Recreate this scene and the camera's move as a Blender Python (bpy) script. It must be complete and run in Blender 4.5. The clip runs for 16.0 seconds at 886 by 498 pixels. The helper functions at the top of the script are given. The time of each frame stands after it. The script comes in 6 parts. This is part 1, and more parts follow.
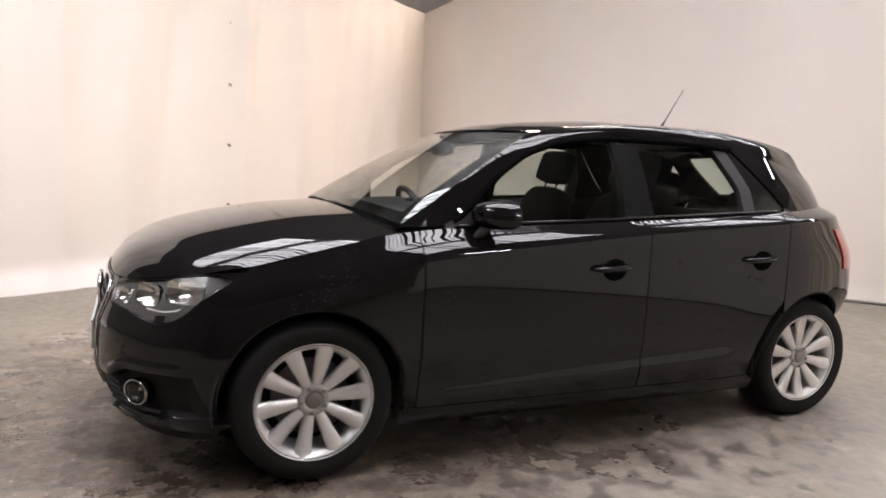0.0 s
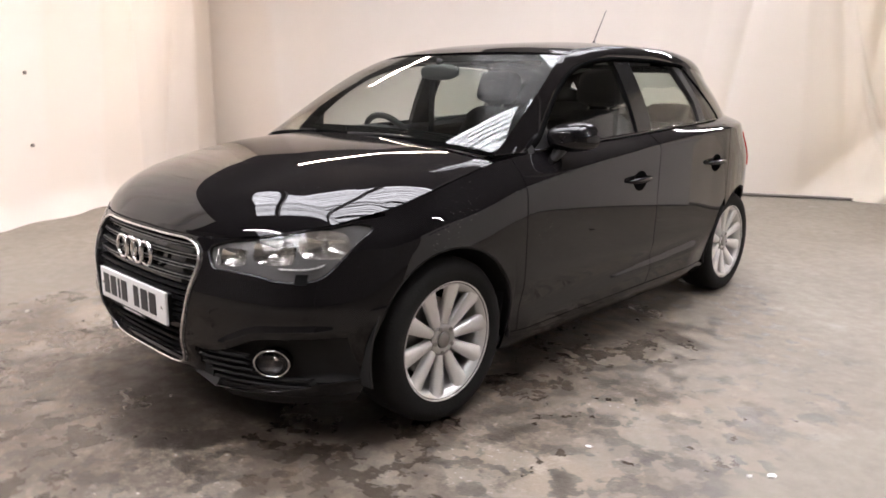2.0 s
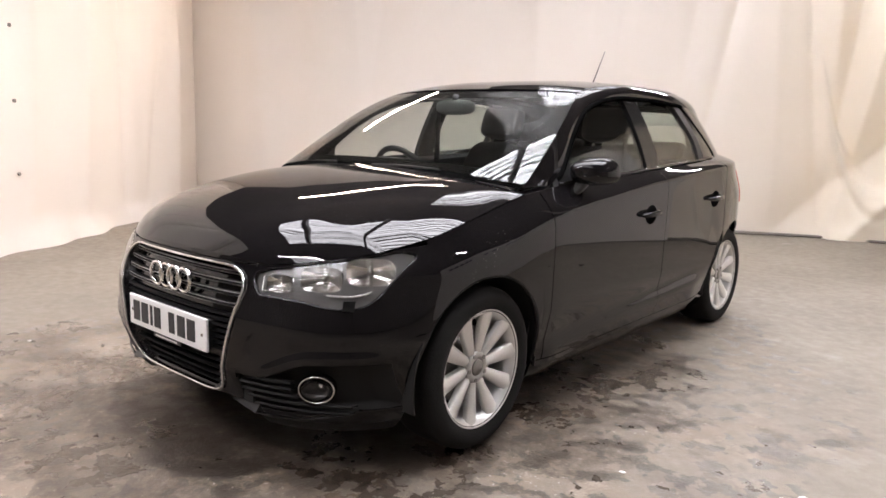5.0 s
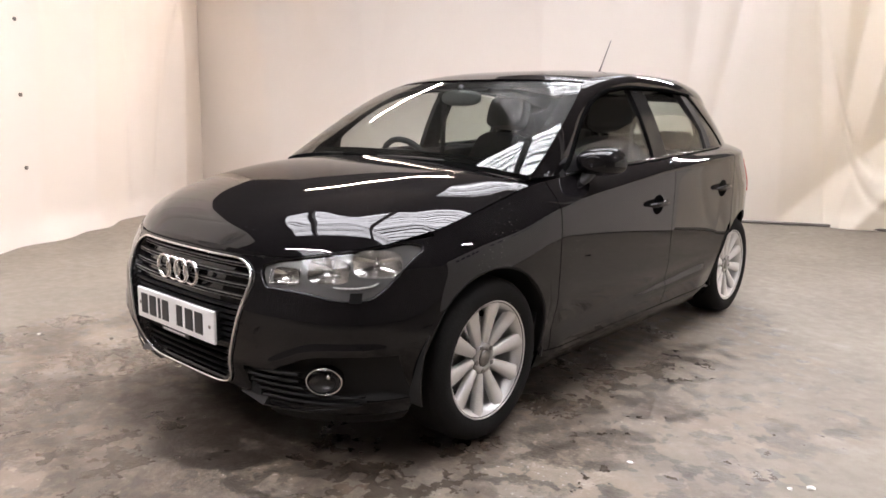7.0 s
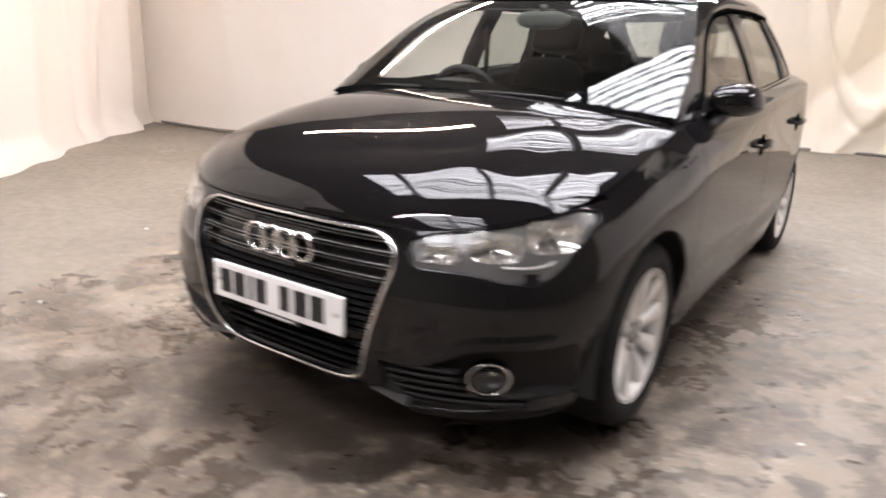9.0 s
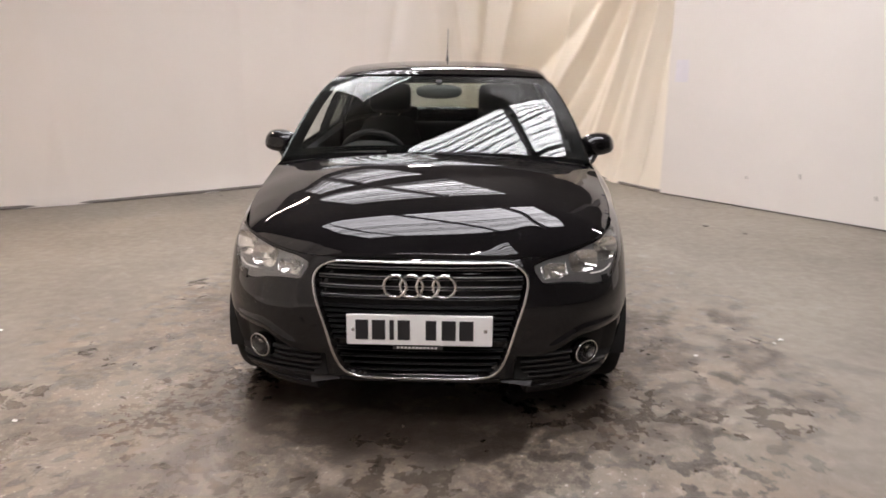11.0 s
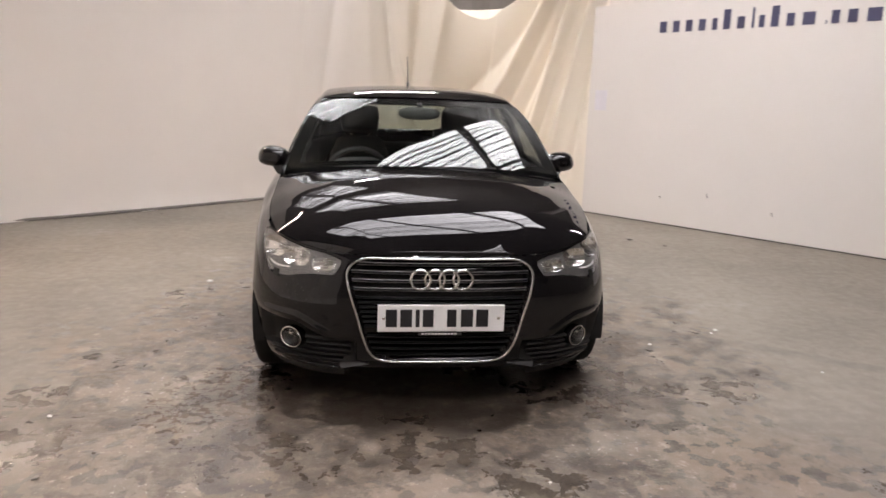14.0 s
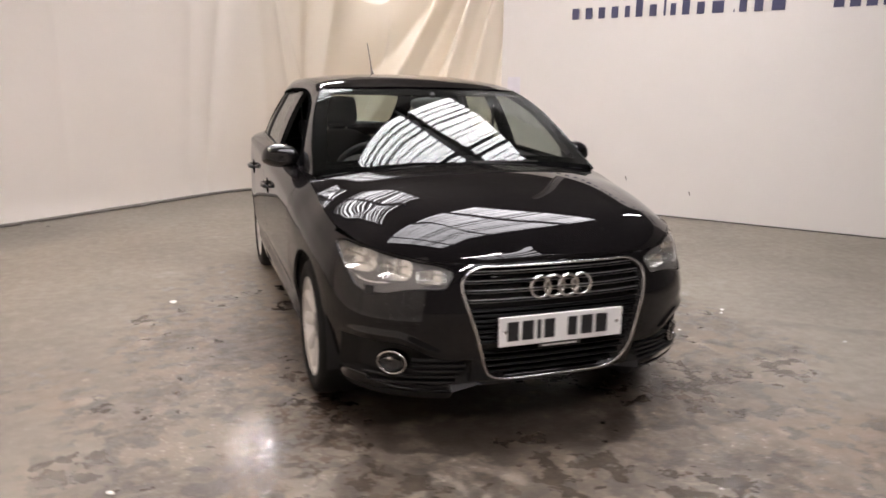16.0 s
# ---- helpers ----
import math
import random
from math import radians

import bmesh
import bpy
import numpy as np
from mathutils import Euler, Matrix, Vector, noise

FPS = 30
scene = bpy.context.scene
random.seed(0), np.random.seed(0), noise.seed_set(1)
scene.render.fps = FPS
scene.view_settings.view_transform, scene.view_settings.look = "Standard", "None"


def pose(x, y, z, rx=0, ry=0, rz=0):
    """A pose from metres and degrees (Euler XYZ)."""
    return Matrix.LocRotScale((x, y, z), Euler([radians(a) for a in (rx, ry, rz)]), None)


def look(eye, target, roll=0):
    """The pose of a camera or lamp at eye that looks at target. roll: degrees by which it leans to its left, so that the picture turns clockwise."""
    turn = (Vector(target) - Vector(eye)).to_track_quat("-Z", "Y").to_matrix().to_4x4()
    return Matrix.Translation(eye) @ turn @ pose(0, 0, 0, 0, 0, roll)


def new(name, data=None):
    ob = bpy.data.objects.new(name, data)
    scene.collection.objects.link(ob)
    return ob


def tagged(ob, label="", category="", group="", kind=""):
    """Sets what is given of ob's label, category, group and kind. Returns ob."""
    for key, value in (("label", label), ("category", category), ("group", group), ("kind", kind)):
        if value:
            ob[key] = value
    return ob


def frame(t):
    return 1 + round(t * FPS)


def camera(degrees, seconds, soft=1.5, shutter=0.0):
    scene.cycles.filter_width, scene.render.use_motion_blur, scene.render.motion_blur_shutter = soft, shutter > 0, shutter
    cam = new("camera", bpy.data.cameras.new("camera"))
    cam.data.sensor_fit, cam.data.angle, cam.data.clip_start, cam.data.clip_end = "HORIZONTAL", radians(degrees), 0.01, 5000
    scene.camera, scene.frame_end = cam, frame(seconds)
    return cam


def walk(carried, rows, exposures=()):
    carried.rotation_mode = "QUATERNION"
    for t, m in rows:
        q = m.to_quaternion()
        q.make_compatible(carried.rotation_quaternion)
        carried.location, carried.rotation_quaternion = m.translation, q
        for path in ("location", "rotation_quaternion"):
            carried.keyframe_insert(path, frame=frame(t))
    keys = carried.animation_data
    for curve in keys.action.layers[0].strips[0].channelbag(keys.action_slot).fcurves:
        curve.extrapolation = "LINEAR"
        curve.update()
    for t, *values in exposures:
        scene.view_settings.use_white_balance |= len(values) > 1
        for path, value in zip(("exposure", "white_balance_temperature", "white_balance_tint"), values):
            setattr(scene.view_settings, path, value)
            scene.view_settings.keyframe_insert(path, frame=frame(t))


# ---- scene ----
cam = camera(64.0, 16.0, soft=1.6, shutter=0.8)

PATH = [
    (0, (3.249, -1.828, 1.16), (1.43, -1.03, 0.929), 2.8),
    (0.5, (2.991, -2.234, 1.181), (1.29, -1.223, 0.89), 4.1),
    (1, (2.77, -2.562, 1.134), (1.225, -1.355, 0.738), 1.6),
    (1.5, (2.593, -2.783, 1.158), (1.136, -1.476, 0.745), 1.7),
    (2, (2.434, -2.971, 1.157), (1.093, -1.552, 0.723), 0.7),
    (2.5, (2.337, -3.027, 1.162), (1.03, -1.571, 0.747), -1.0),
    (3, (2.282, -3.116, 1.166), (1.031, -1.612, 0.749), -0.6),
    (3.5, (2.281, -3.12, 1.165), (1.043, -1.595, 0.786), -0.3),
    (4, (2.277, -3.149, 1.157), (1.05, -1.617, 0.774), 0.7),
    (4.5, (2.272, -3.186, 1.148), (1.003, -1.677, 0.811), 1.4),
    (5, (2.282, -3.186, 1.139), (1.005, -1.683, 0.806), 1.7),
    (7.5, (2.277, -3.185, 1.14), (0.99, -1.698, 0.778), 1.2),
    (8, (2.197, -3.212, 1.151), (0.939, -1.705, 0.771), 1.4),
    (8.5, (1.884, -3.198, 1.166), (0.791, -1.616, 0.615), 2.6),
    (9, (1.448, -3.28, 1.182), (0.378, -1.695, 0.599), 2.0),
    (9.5, (1.051, -3.54, 1.252), (0.36, -1.759, 0.659), 1.6),
    (9.7, (0.97, -3.684, 1.285), (0.35, -1.866, 0.727), 0.7),
    (11.8, (-0.131, -4.637, 1.339), (-0.007, -2.69, 0.902), 1.7),
    (12, (-0.134, -4.701, 1.337), (-0.047, -2.747, 0.919), 1.5),
    (12.5, (-0.151, -4.786, 1.335), (-0.074, -2.828, 0.934), 2.1),
    (13, (-0.166, -4.79, 1.323), (-0.073, -2.831, 0.928), 1.5),
    (13.5, (-0.206, -4.793, 1.321), (-0.081, -2.837, 0.924), 1.8),
    (14, (-0.305, -4.749, 1.315), (-0.092, -2.802, 0.911), 1.7),
    (14.5, (-0.541, -4.694, 1.315), (-0.173, -2.772, 0.902), 1.8),
    (15, (-0.779, -4.527, 1.293), (-0.331, -2.622, 0.877), 1.0),
    (15.5, (-1.014, -4.369, 1.293), (-0.438, -2.502, 0.866), 1.7),
    (16, (-1.297, -4.23, 1.301), (-0.632, -2.393, 0.875), 0.8),
]
walk(cam, [(t, look(eye, target, roll)) for t, eye, target, roll in PATH], [(0, 0.70, 6780, 18.5), (0.5, 0.72, 6780, 18.5), (1.3, 0.95, 6700, 18.5), (3, 0.97, 6760, 18.5), (8, 0.95, 6760, 18.5), (9, 1.17, 6760, 18.5), (9.5, 1.06, 6760, 18.5), (11.8, 0.42, 6950, 19), (16, 0.50, 6950, 19)])

# ---- light ----
world = bpy.data.worlds.new("world")
scene.world = world
world.use_nodes = True
sky = world.node_tree.nodes.new("ShaderNodeTexSky")
sky.sky_type, sky.sun_disc, sky.sun_elevation, sky.sun_rotation = "NISHITA", False, radians(40), radians(200)
bg = world.node_tree.nodes["Background"]
bg.inputs["Strength"].default_value = 0.10
world.node_tree.links.new(sky.outputs[0], bg.inputs[0])


# ---- materials ----
def material(name, color, rough=0.5, metal=0.0, vary=0.0, scale=4.0, bump=0.0, bump_scale=60.0, coat=0.0, coat_rough=0.03, rough_vary=0.0, spec=0.5):
    """A principled material with colour, roughness and relief broken up at two scales."""
    m = bpy.data.materials.new(name)
    m.use_nodes = True
    nt = m.node_tree
    b = nt.nodes["Principled BSDF"]
    b.inputs["Base Color"].default_value = (*color, 1)
    b.inputs["Roughness"].default_value = rough
    b.inputs["Metallic"].default_value = metal
    b.inputs["Coat Weight"].default_value = coat
    b.inputs["Coat Roughness"].default_value = coat_rough
    b.inputs["Specular IOR Level"].default_value = spec
    if vary or bump or rough_vary:
        co = nt.nodes.new("ShaderNodeTexCoord")
        n1 = nt.nodes.new("ShaderNodeTexNoise")
        n1.inputs["Scale"].default_value, n1.inputs["Detail"].default_value = scale, 6
        nt.links.new(co.outputs["Object"], n1.inputs["Vector"])
        if vary:
            mix = nt.nodes.new("ShaderNodeMix")
            mix.data_type = "RGBA"
            mix.inputs[6].default_value = (*[c * (1 - vary) for c in color], 1)
            mix.inputs[7].default_value = (*[min(1, c * (1 + vary)) for c in color], 1)
            nt.links.new(n1.outputs["Fac"], mix.inputs[0])
            nt.links.new(mix.outputs[2], b.inputs["Base Color"])
        if rough_vary:
            mr = nt.nodes.new("ShaderNodeMapRange")
            mr.inputs["From Min"].default_value, mr.inputs["From Max"].default_value = 0.3, 0.7
            mr.inputs["To Min"].default_value, mr.inputs["To Max"].default_value = max(0, rough - rough_vary), rough + rough_vary
            nt.links.new(n1.outputs["Fac"], mr.inputs["Value"])
            nt.links.new(mr.outputs[0], b.inputs["Roughness"])
        if bump:
            n2 = nt.nodes.new("ShaderNodeTexNoise")
            n2.inputs["Scale"].default_value, n2.inputs["Detail"].default_value = bump_scale, 4
            nt.links.new(co.outputs["Object"], n2.inputs["Vector"])
            bp = nt.nodes.new("ShaderNodeBump")
            bp.inputs["Strength"].default_value, bp.inputs["Distance"].default_value = bump, 0.01
            nt.links.new(n2.outputs["Fac"], bp.inputs["Height"])
            nt.links.new(bp.outputs[0], b.inputs["Normal"])
    return m


def glass_material(name, tint, gloss_rough=0.0):
    """Thin pane: clear, with a mirror gloss by Fresnel."""
    m = bpy.data.materials.new(name)
    m.use_nodes = True
    nt = m.node_tree
    nt.nodes.remove(nt.nodes["Principled BSDF"])
    out = nt.nodes["Material Output"]
    tr, gl = nt.nodes.new("ShaderNodeBsdfTransparent"), nt.nodes.new("ShaderNodeBsdfGlossy")
    lw, mix = nt.nodes.new("ShaderNodeLayerWeight"), nt.nodes.new("ShaderNodeMixShader")
    pw, ma = nt.nodes.new("ShaderNodeMath"), nt.nodes.new("ShaderNodeMath")
    tr.inputs["Color"].default_value = (*tint, 1)
    gl.inputs["Roughness"].default_value = gloss_rough
    lw.inputs["Blend"].default_value = 0.5
    pw.operation, pw.inputs[1].default_value = "POWER", 5.0
    ma.operation, ma.inputs[1].default_value, ma.inputs[2].default_value = "MULTIPLY_ADD", 0.96, 0.04
    nt.links.new(lw.outputs["Facing"], pw.inputs[0])
    nt.links.new(pw.outputs[0], ma.inputs[0])
    nt.links.new(ma.outputs[0], mix.inputs[0])
    nt.links.new(tr.outputs[0], mix.inputs[1])
    nt.links.new(gl.outputs[0], mix.inputs[2])
    nt.links.new(mix.outputs[0], out.inputs["Surface"])
    return m


def glow_material(name, color, strength):
    m = bpy.data.materials.new(name)
    m.use_nodes = True
    nt = m.node_tree
    nt.nodes.remove(nt.nodes["Principled BSDF"])
    em = nt.nodes.new("ShaderNodeEmission")
    em.inputs["Color"].default_value, em.inputs["Strength"].default_value = (*color, 1), strength
    nt.links.new(em.outputs[0], nt.nodes["Material Output"].inputs["Surface"])
    return m


PAINT = material("black_paint", (0.0065, 0.0058, 0.0062), 0.5, coat=1.0, coat_rough=0.015, vary=0.3, scale=9, spec=0.0)
PAINT.node_tree.nodes["Principled BSDF"].inputs["Coat IOR"].default_value = 1.42
nt = PAINT.node_tree
dust_co, dust_v, dust_n, dust_r, dust_m = (nt.nodes.new(k) for k in ("ShaderNodeTexCoord", "ShaderNodeTexVoronoi", "ShaderNodeTexNoise", "ShaderNodeMapRange", "ShaderNodeMapRange"))
dust_v.inputs["Scale"].default_value = 95
dust_n.inputs["Scale"].default_value, dust_n.inputs["Detail"].default_value = 3.5, 5
nt.links.new(dust_co.outputs["Object"], dust_v.inputs["Vector"])
nt.links.new(dust_co.outputs["Object"], dust_n.inputs["Vector"])
for k, v in (("From Min", 0.05), ("From Max", 0.22), ("To Min", 1.0), ("To Max", 0.0)):
    dust_r.inputs[k].default_value = v
for k, v in (("From Min", 0.5), ("From Max", 0.72), ("To Min", 0.0), ("To Max", 0.16)):
    dust_m.inputs[k].default_value = v
nt.links.new(dust_v.outputs["Distance"], dust_r.inputs["Value"])
nt.links.new(dust_n.outputs["Fac"], dust_m.inputs["Value"])
drops = nt.nodes.new("ShaderNodeMath")
drops.operation = "MULTIPLY"
nt.links.new(dust_r.outputs[0], drops.inputs[0])
nt.links.new(dust_m.outputs[0], drops.inputs[1])
film = nt.nodes.new("ShaderNodeMath")
film.operation, film.inputs[1].default_value, film.inputs[2].default_value = "MULTIPLY_ADD", 1.2, 0.012
nt.links.new(drops.outputs[0], film.inputs[0])
nt.links.new(film.outputs[0], nt.nodes["Principled BSDF"].inputs["Coat Roughness"])
drop_bump = nt.nodes.new("ShaderNodeBump")
drop_bump.inputs["Strength"].default_value, drop_bump.inputs["Distance"].default_value = 0.25, 0.004
nt.links.new(drops.outputs[0], drop_bump.inputs["Height"])
nt.links.new(drop_bump.outputs[0], nt.nodes["Principled BSDF"].inputs["Coat Normal"])
grit_v, grit_r, grit_m, grit_k, grit_mix = (nt.nodes.new(k) for k in ("ShaderNodeTexVoronoi", "ShaderNodeMapRange", "ShaderNodeMapRange", "ShaderNodeMath", "ShaderNodeMix"))
grit_v.inputs["Scale"].default_value = 70
nt.links.new(dust_co.outputs["Object"], grit_v.inputs["Vector"])
for k, v in (("From Min", 0.06), ("From Max", 0.14), ("To Min", 1.0), ("To Max", 0.0)):
    grit_r.inputs[k].default_value = v
for k, v in (("From Min", 0.56), ("From Max", 0.66), ("To Min", 0.0), ("To Max", 0.8)):
    grit_m.inputs[k].default_value = v
nt.links.new(grit_v.outputs["Distance"], grit_r.inputs["Value"])
nt.links.new(dust_n.outputs["Fac"], grit_m.inputs["Value"])
grit_k.operation = "MULTIPLY"
nt.links.new(grit_r.outputs[0], grit_k.inputs[0])
nt.links.new(grit_m.outputs[0], grit_k.inputs[1])
paint_b = nt.nodes["Principled BSDF"]
grit_mix.data_type = "RGBA"
nt.links.new(grit_k.outputs[0], grit_mix.inputs[0])
nt.links.new(paint_b.inputs["Base Color"].links[0].from_socket, grit_mix.inputs[6])
grit_mix.inputs[7].default_value = (0.20, 0.19, 0.175, 1)
nt.links.new(grit_mix.outputs[2], paint_b.inputs["Base Color"])
FRIT = material("black_glass_edge", (0.004, 0.004, 0.004), 0.7, spec=0.0)
SLAT = material("satin_black_plastic", (0.005, 0.005, 0.005), 0.5, spec=0.06)
TRIM = material("black_plastic", (0.020, 0.019, 0.019), 0.45, bump=0.15, bump_scale=400)
GLOSS = material("gloss_black_plastic", (0.010, 0.010, 0.010), 0.16, rough_vary=0.05, scale=20, spec=0.3)
EDGE = material("bright_slat_edge", (0.34, 0.33, 0.32), 0.35, metal=0.6)
DARK = material("dark_void", (0.008, 0.0075, 0.007), 0.9)
CHROME = material("chrome", (0.75, 0.74, 0.72), 0.10, metal=1.0, vary=0.04, scale=6)
SATIN = material("satin_chrome", (0.78, 0.77, 0.75), 0.24, metal=1.0, vary=0.04, scale=6)
ALLOY = material("alloy", (0.72, 0.71, 0.69), 0.36, metal=0.65, vary=0.08, scale=14, rough_vary=0.08)
HUBGREY = material("dull_hub_alloy", (0.42, 0.41, 0.395), 0.42, metal=0.6, vary=0.12, scale=30)
STEEL = material("brake_steel", (0.25, 0.24, 0.23), 0.4, metal=1.0, vary=0.3, scale=20)
RUBBER = material("tyre_rubber", (0.012, 0.0115, 0.011), 0.9, vary=0.35, scale=12, bump=0.2, bump_scale=120, spec=0.2)
FABRIC = material("seat_fabric", (0.016, 0.016, 0.018), 0.9, vary=0.3, scale=60, bump=0.3, bump_scale=500)
DASH = material("dashboard_plastic", (0.018, 0.018, 0.02), 0.65, bump=0.2, bump_scale=350)
LINER = material("headliner", (0.30, 0.29, 0.27), 0.95, vary=0.1, scale=30)
GLASS = glass_material("window_glass", (0.84, 0.87, 0.85))
LENS = glass_material("lamp_lens", (0.97, 0.97, 0.96))
REDLENS = material("red_lens", (0.55, 0.01, 0.01), 0.12, coat=1.0)
PLATE = material("plate_white", (0.86, 0.85, 0.83), 0.35, vary=0.04, scale=10)
INK = material("plate_black", (0.012, 0.012, 0.014), 0.4)


def rain_marked(name, tint):
    """Window glass with a veil of dried rain streaks outside the wipers' sweep."""
    m = glass_material(name, tint)
    nt = m.node_tree
    L, N = nt.links.new, nt.nodes.new
    co, mp, nz, sep = N("ShaderNodeTexCoord"), N("ShaderNodeMapping"), N("ShaderNodeTexNoise"), N("ShaderNodeSeparateXYZ")
    mp.inputs["Scale"].default_value = (170, 60, 60)
    nz.inputs["Scale"].default_value, nz.inputs["Detail"].default_value = 1.0, 6
    L(co.outputs["Object"], mp.inputs[0])
    L(mp.outputs[0], nz.inputs["Vector"])
    L(co.outputs["Object"], sep.inputs[0])

    def ramp(v, a, b, lo, hi):
        r = N("ShaderNodeMapRange")
        for k, q in (("From Min", a), ("From Max", b), ("To Min", lo), ("To Max", hi)):
            r.inputs[k].default_value = q
        L(v, r.inputs["Value"])
        return r.outputs[0]

    def mul(a, b):
        n = N("ShaderNodeMath")
        n.operation = "MULTIPLY"
        L(a, n.inputs[0])
        L(b, n.inputs[1])
        return n.outputs[0]

    def add(a, c, k):
        """a * c + k"""
        n = N("ShaderNodeMath")
        n.operation, n.inputs[1].default_value, n.inputs[2].default_value = "MULTIPLY_ADD", c, k
        L(a, n.inputs[0])
        return n.outputs[0]

    # distance from the wiper's pivot, along the slope of the glass
    dx, dz = add(sep.outputs[0], 1.0, -0.02), add(sep.outputs[2], 1.85, -1.85 * 0.95)
    sweep = N("ShaderNodeMath")
    sweep.operation = "ADD"
    L(mul(dx, dx), sweep.inputs[0])
    L(mul(dz, dz), sweep.inputs[1])
    beyond = mul(ramp(sweep.outputs[0], 0.335, 0.355, 0.03, 1.0), ramp(sep.outputs[0], 0.10, 0.30, 0.1, 1.0))
    run_n = N("ShaderNodeTexNoise")
    run_n.inputs["Scale"].default_value, run_n.inputs["Detail"].default_value = 14.0, 3
    L(co.outputs["Object"], run_n.inputs["Vector"])
    fac = mul(mul(ramp(nz.outputs["Fac"], 0.50, 0.57, 0.02, 0.26), ramp(run_n.outputs["Fac"], 0.35, 0.6, 0.3, 1.0)), mul(beyond, ramp(sep.outputs[2], 1.03, 1.14, 0.15, 1.0)))
    out = nt.nodes["Material Output"]
    clear = out.inputs["Surface"].links[0].from_socket
    df, mx = N("ShaderNodeBsdfDiffuse"), N("ShaderNodeMixShader")
    df.inputs["Color"].default_value = (0.36, 0.36, 0.355, 1)
    L(fac, mx.inputs[0])
    L(clear, mx.inputs[1])
    L(df.outputs[0], mx.inputs[2])
    L(mx.outputs[0], out.inputs["Surface"])
    return m


RAINGLASS = rain_marked("rain_marked_glass", (0.84, 0.87, 0.85))


def concrete_floor():
    """Worn grey-brown concrete with damp blotches, tyre tracks and fine grit; damp parts are darker and shinier, and
    shade under the car's nose is painted in.
    """
    m = bpy.data.materials.new("worn_concrete")
    m.use_nodes = True
    nt = m.node_tree
    L, N = nt.links.new, nt.nodes.new
    b = nt.nodes["Principled BSDF"]
    co = N("ShaderNodeTexCoord")

    def noise_tex(scale, detail=8, rough=0.6, stretch=None, dist=0.0):
        n = N("ShaderNodeTexNoise")
        n.inputs["Scale"].default_value, n.inputs["Detail"].default_value, n.inputs["Roughness"].default_value = scale, detail, rough
        n.inputs["Distortion"].default_value = dist
        if stretch:
            mp = N("ShaderNodeMapping")
            mp.inputs["Scale"].default_value, mp.inputs["Rotation"].default_value = stretch[0], stretch[1]
            L(co.outputs["Object"], mp.inputs["Vector"])
            L(mp.outputs[0], n.inputs["Vector"])
        else:
            L(co.outputs["Object"], n.inputs["Vector"])
        return n.outputs["Fac"]

    def ramp(fac, a, b_, va=0.0, vb=1.0):
        r = N("ShaderNodeMapRange")
        r.interpolation_type = "SMOOTHSTEP"
        for k, v in (("From Min", a), ("From Max", b_), ("To Min", va), ("To Max", vb)):
            r.inputs[k].default_value = v
        L(fac, r.inputs["Value"])
        return r.outputs[0]

    def math_node(op, x, y):
        n = N("ShaderNodeMath")
        n.operation = op
        for i, v in enumerate((x, y)):
            if isinstance(v, (int, float)):
                n.inputs[i].default_value = v
            else:
                L(v, n.inputs[i])
        return n.outputs[0]

    def mix(fac, a, c):
        n = N("ShaderNodeMix")
        n.data_type = "RGBA"
        L(fac, n.inputs[0])
        for i, v in ((6, a), (7, c)):
            if isinstance(v, tuple):
                n.inputs[i].default_value = (*v, 1)
            else:
                L(v, n.inputs[i])
        return n.outputs[2]

    base = mix(ramp(noise_tex(0.7, 8, 0.65), 0.3, 0.7), (0.162, 0.138, 0.110), (0.230, 0.198, 0.160))
    base = mix(ramp(noise_tex(7, 10, 0.7), 0.40, 0.75, 0, 0.35), base, (0.168, 0.143, 0.124))
    base = mix(ramp(noise_tex(70, 6, 0.7), 0.55, 0.8, 0, 0.3), base, (0.135, 0.115, 0.10))
    base = mix(ramp(noise_tex(170, 4, 0.65), 0.44, 0.72, 0, 0.15), base, (0.115, 0.098, 0.085))
    base = mix(ramp(noise_tex(24, 8, 0.7), 0.50, 0.72, 0, 0.4), base, (0.265, 0.236, 0.210))
    sep = N("ShaderNodeSeparateXYZ")
    L(co.outputs["Object"], sep.inputs[0])

    def pool(cx, cy, rx, ry, a, c, jag=0.3):
        """A ragged oval: 1 inside, fading to 0."""
        dx = math_node("DIVIDE", math_node("SUBTRACT", sep.outputs[0], cx), rx)
        dy = math_node("DIVIDE", math_node("SUBTRACT", sep.outputs[1], cy), ry)
        rr = math_node("ADD", math_node("MULTIPLY", dx, dx), math_node("MULTIPLY", dy, dy))
        return ramp(math_node("ADD", rr, ramp(noise_tex(1.3, 6), 0.3, 0.7, -jag, jag)), a, c, 1.0, 0.0)

    def track(x0, y0, x1, y1, half):
        """A worn tyre track from one plan point to another."""
        l = math.hypot(x1 - x0, y1 - y0)
        ux, uy = (x1 - x0) / l, (y1 - y0) / l
        px, py = math_node("SUBTRACT", sep.outputs[0], x0), math_node("SUBTRACT", sep.outputs[1], y0)
        along = math_node("ADD", math_node("MULTIPLY", px, ux), math_node("MULTIPLY", py, uy))
        off = math_node("ABSOLUTE", math_node("ADD", math_node("ADD", math_node("MULTIPLY", px, -uy), math_node("MULTIPLY", py, ux)), ramp(noise_tex(2.2, 5), 0.3, 0.7, -0.03, 0.03)), 0.0)
        m_ = math_node("MULTIPLY", ramp(off, half * 0.7, half * 1.1, 1.0, 0.0), ramp(along, -0.1, 0.15))
        return math_node("MULTIPLY", m_, ramp(along, l - 0.2, l + 0.15, 1.0, 0.0))

    # damp patches gather where the vehicle has dripped
    near = pool(-0.10, -1.3, 1.85, 2.9, 0.35, 1.35, 0.4)
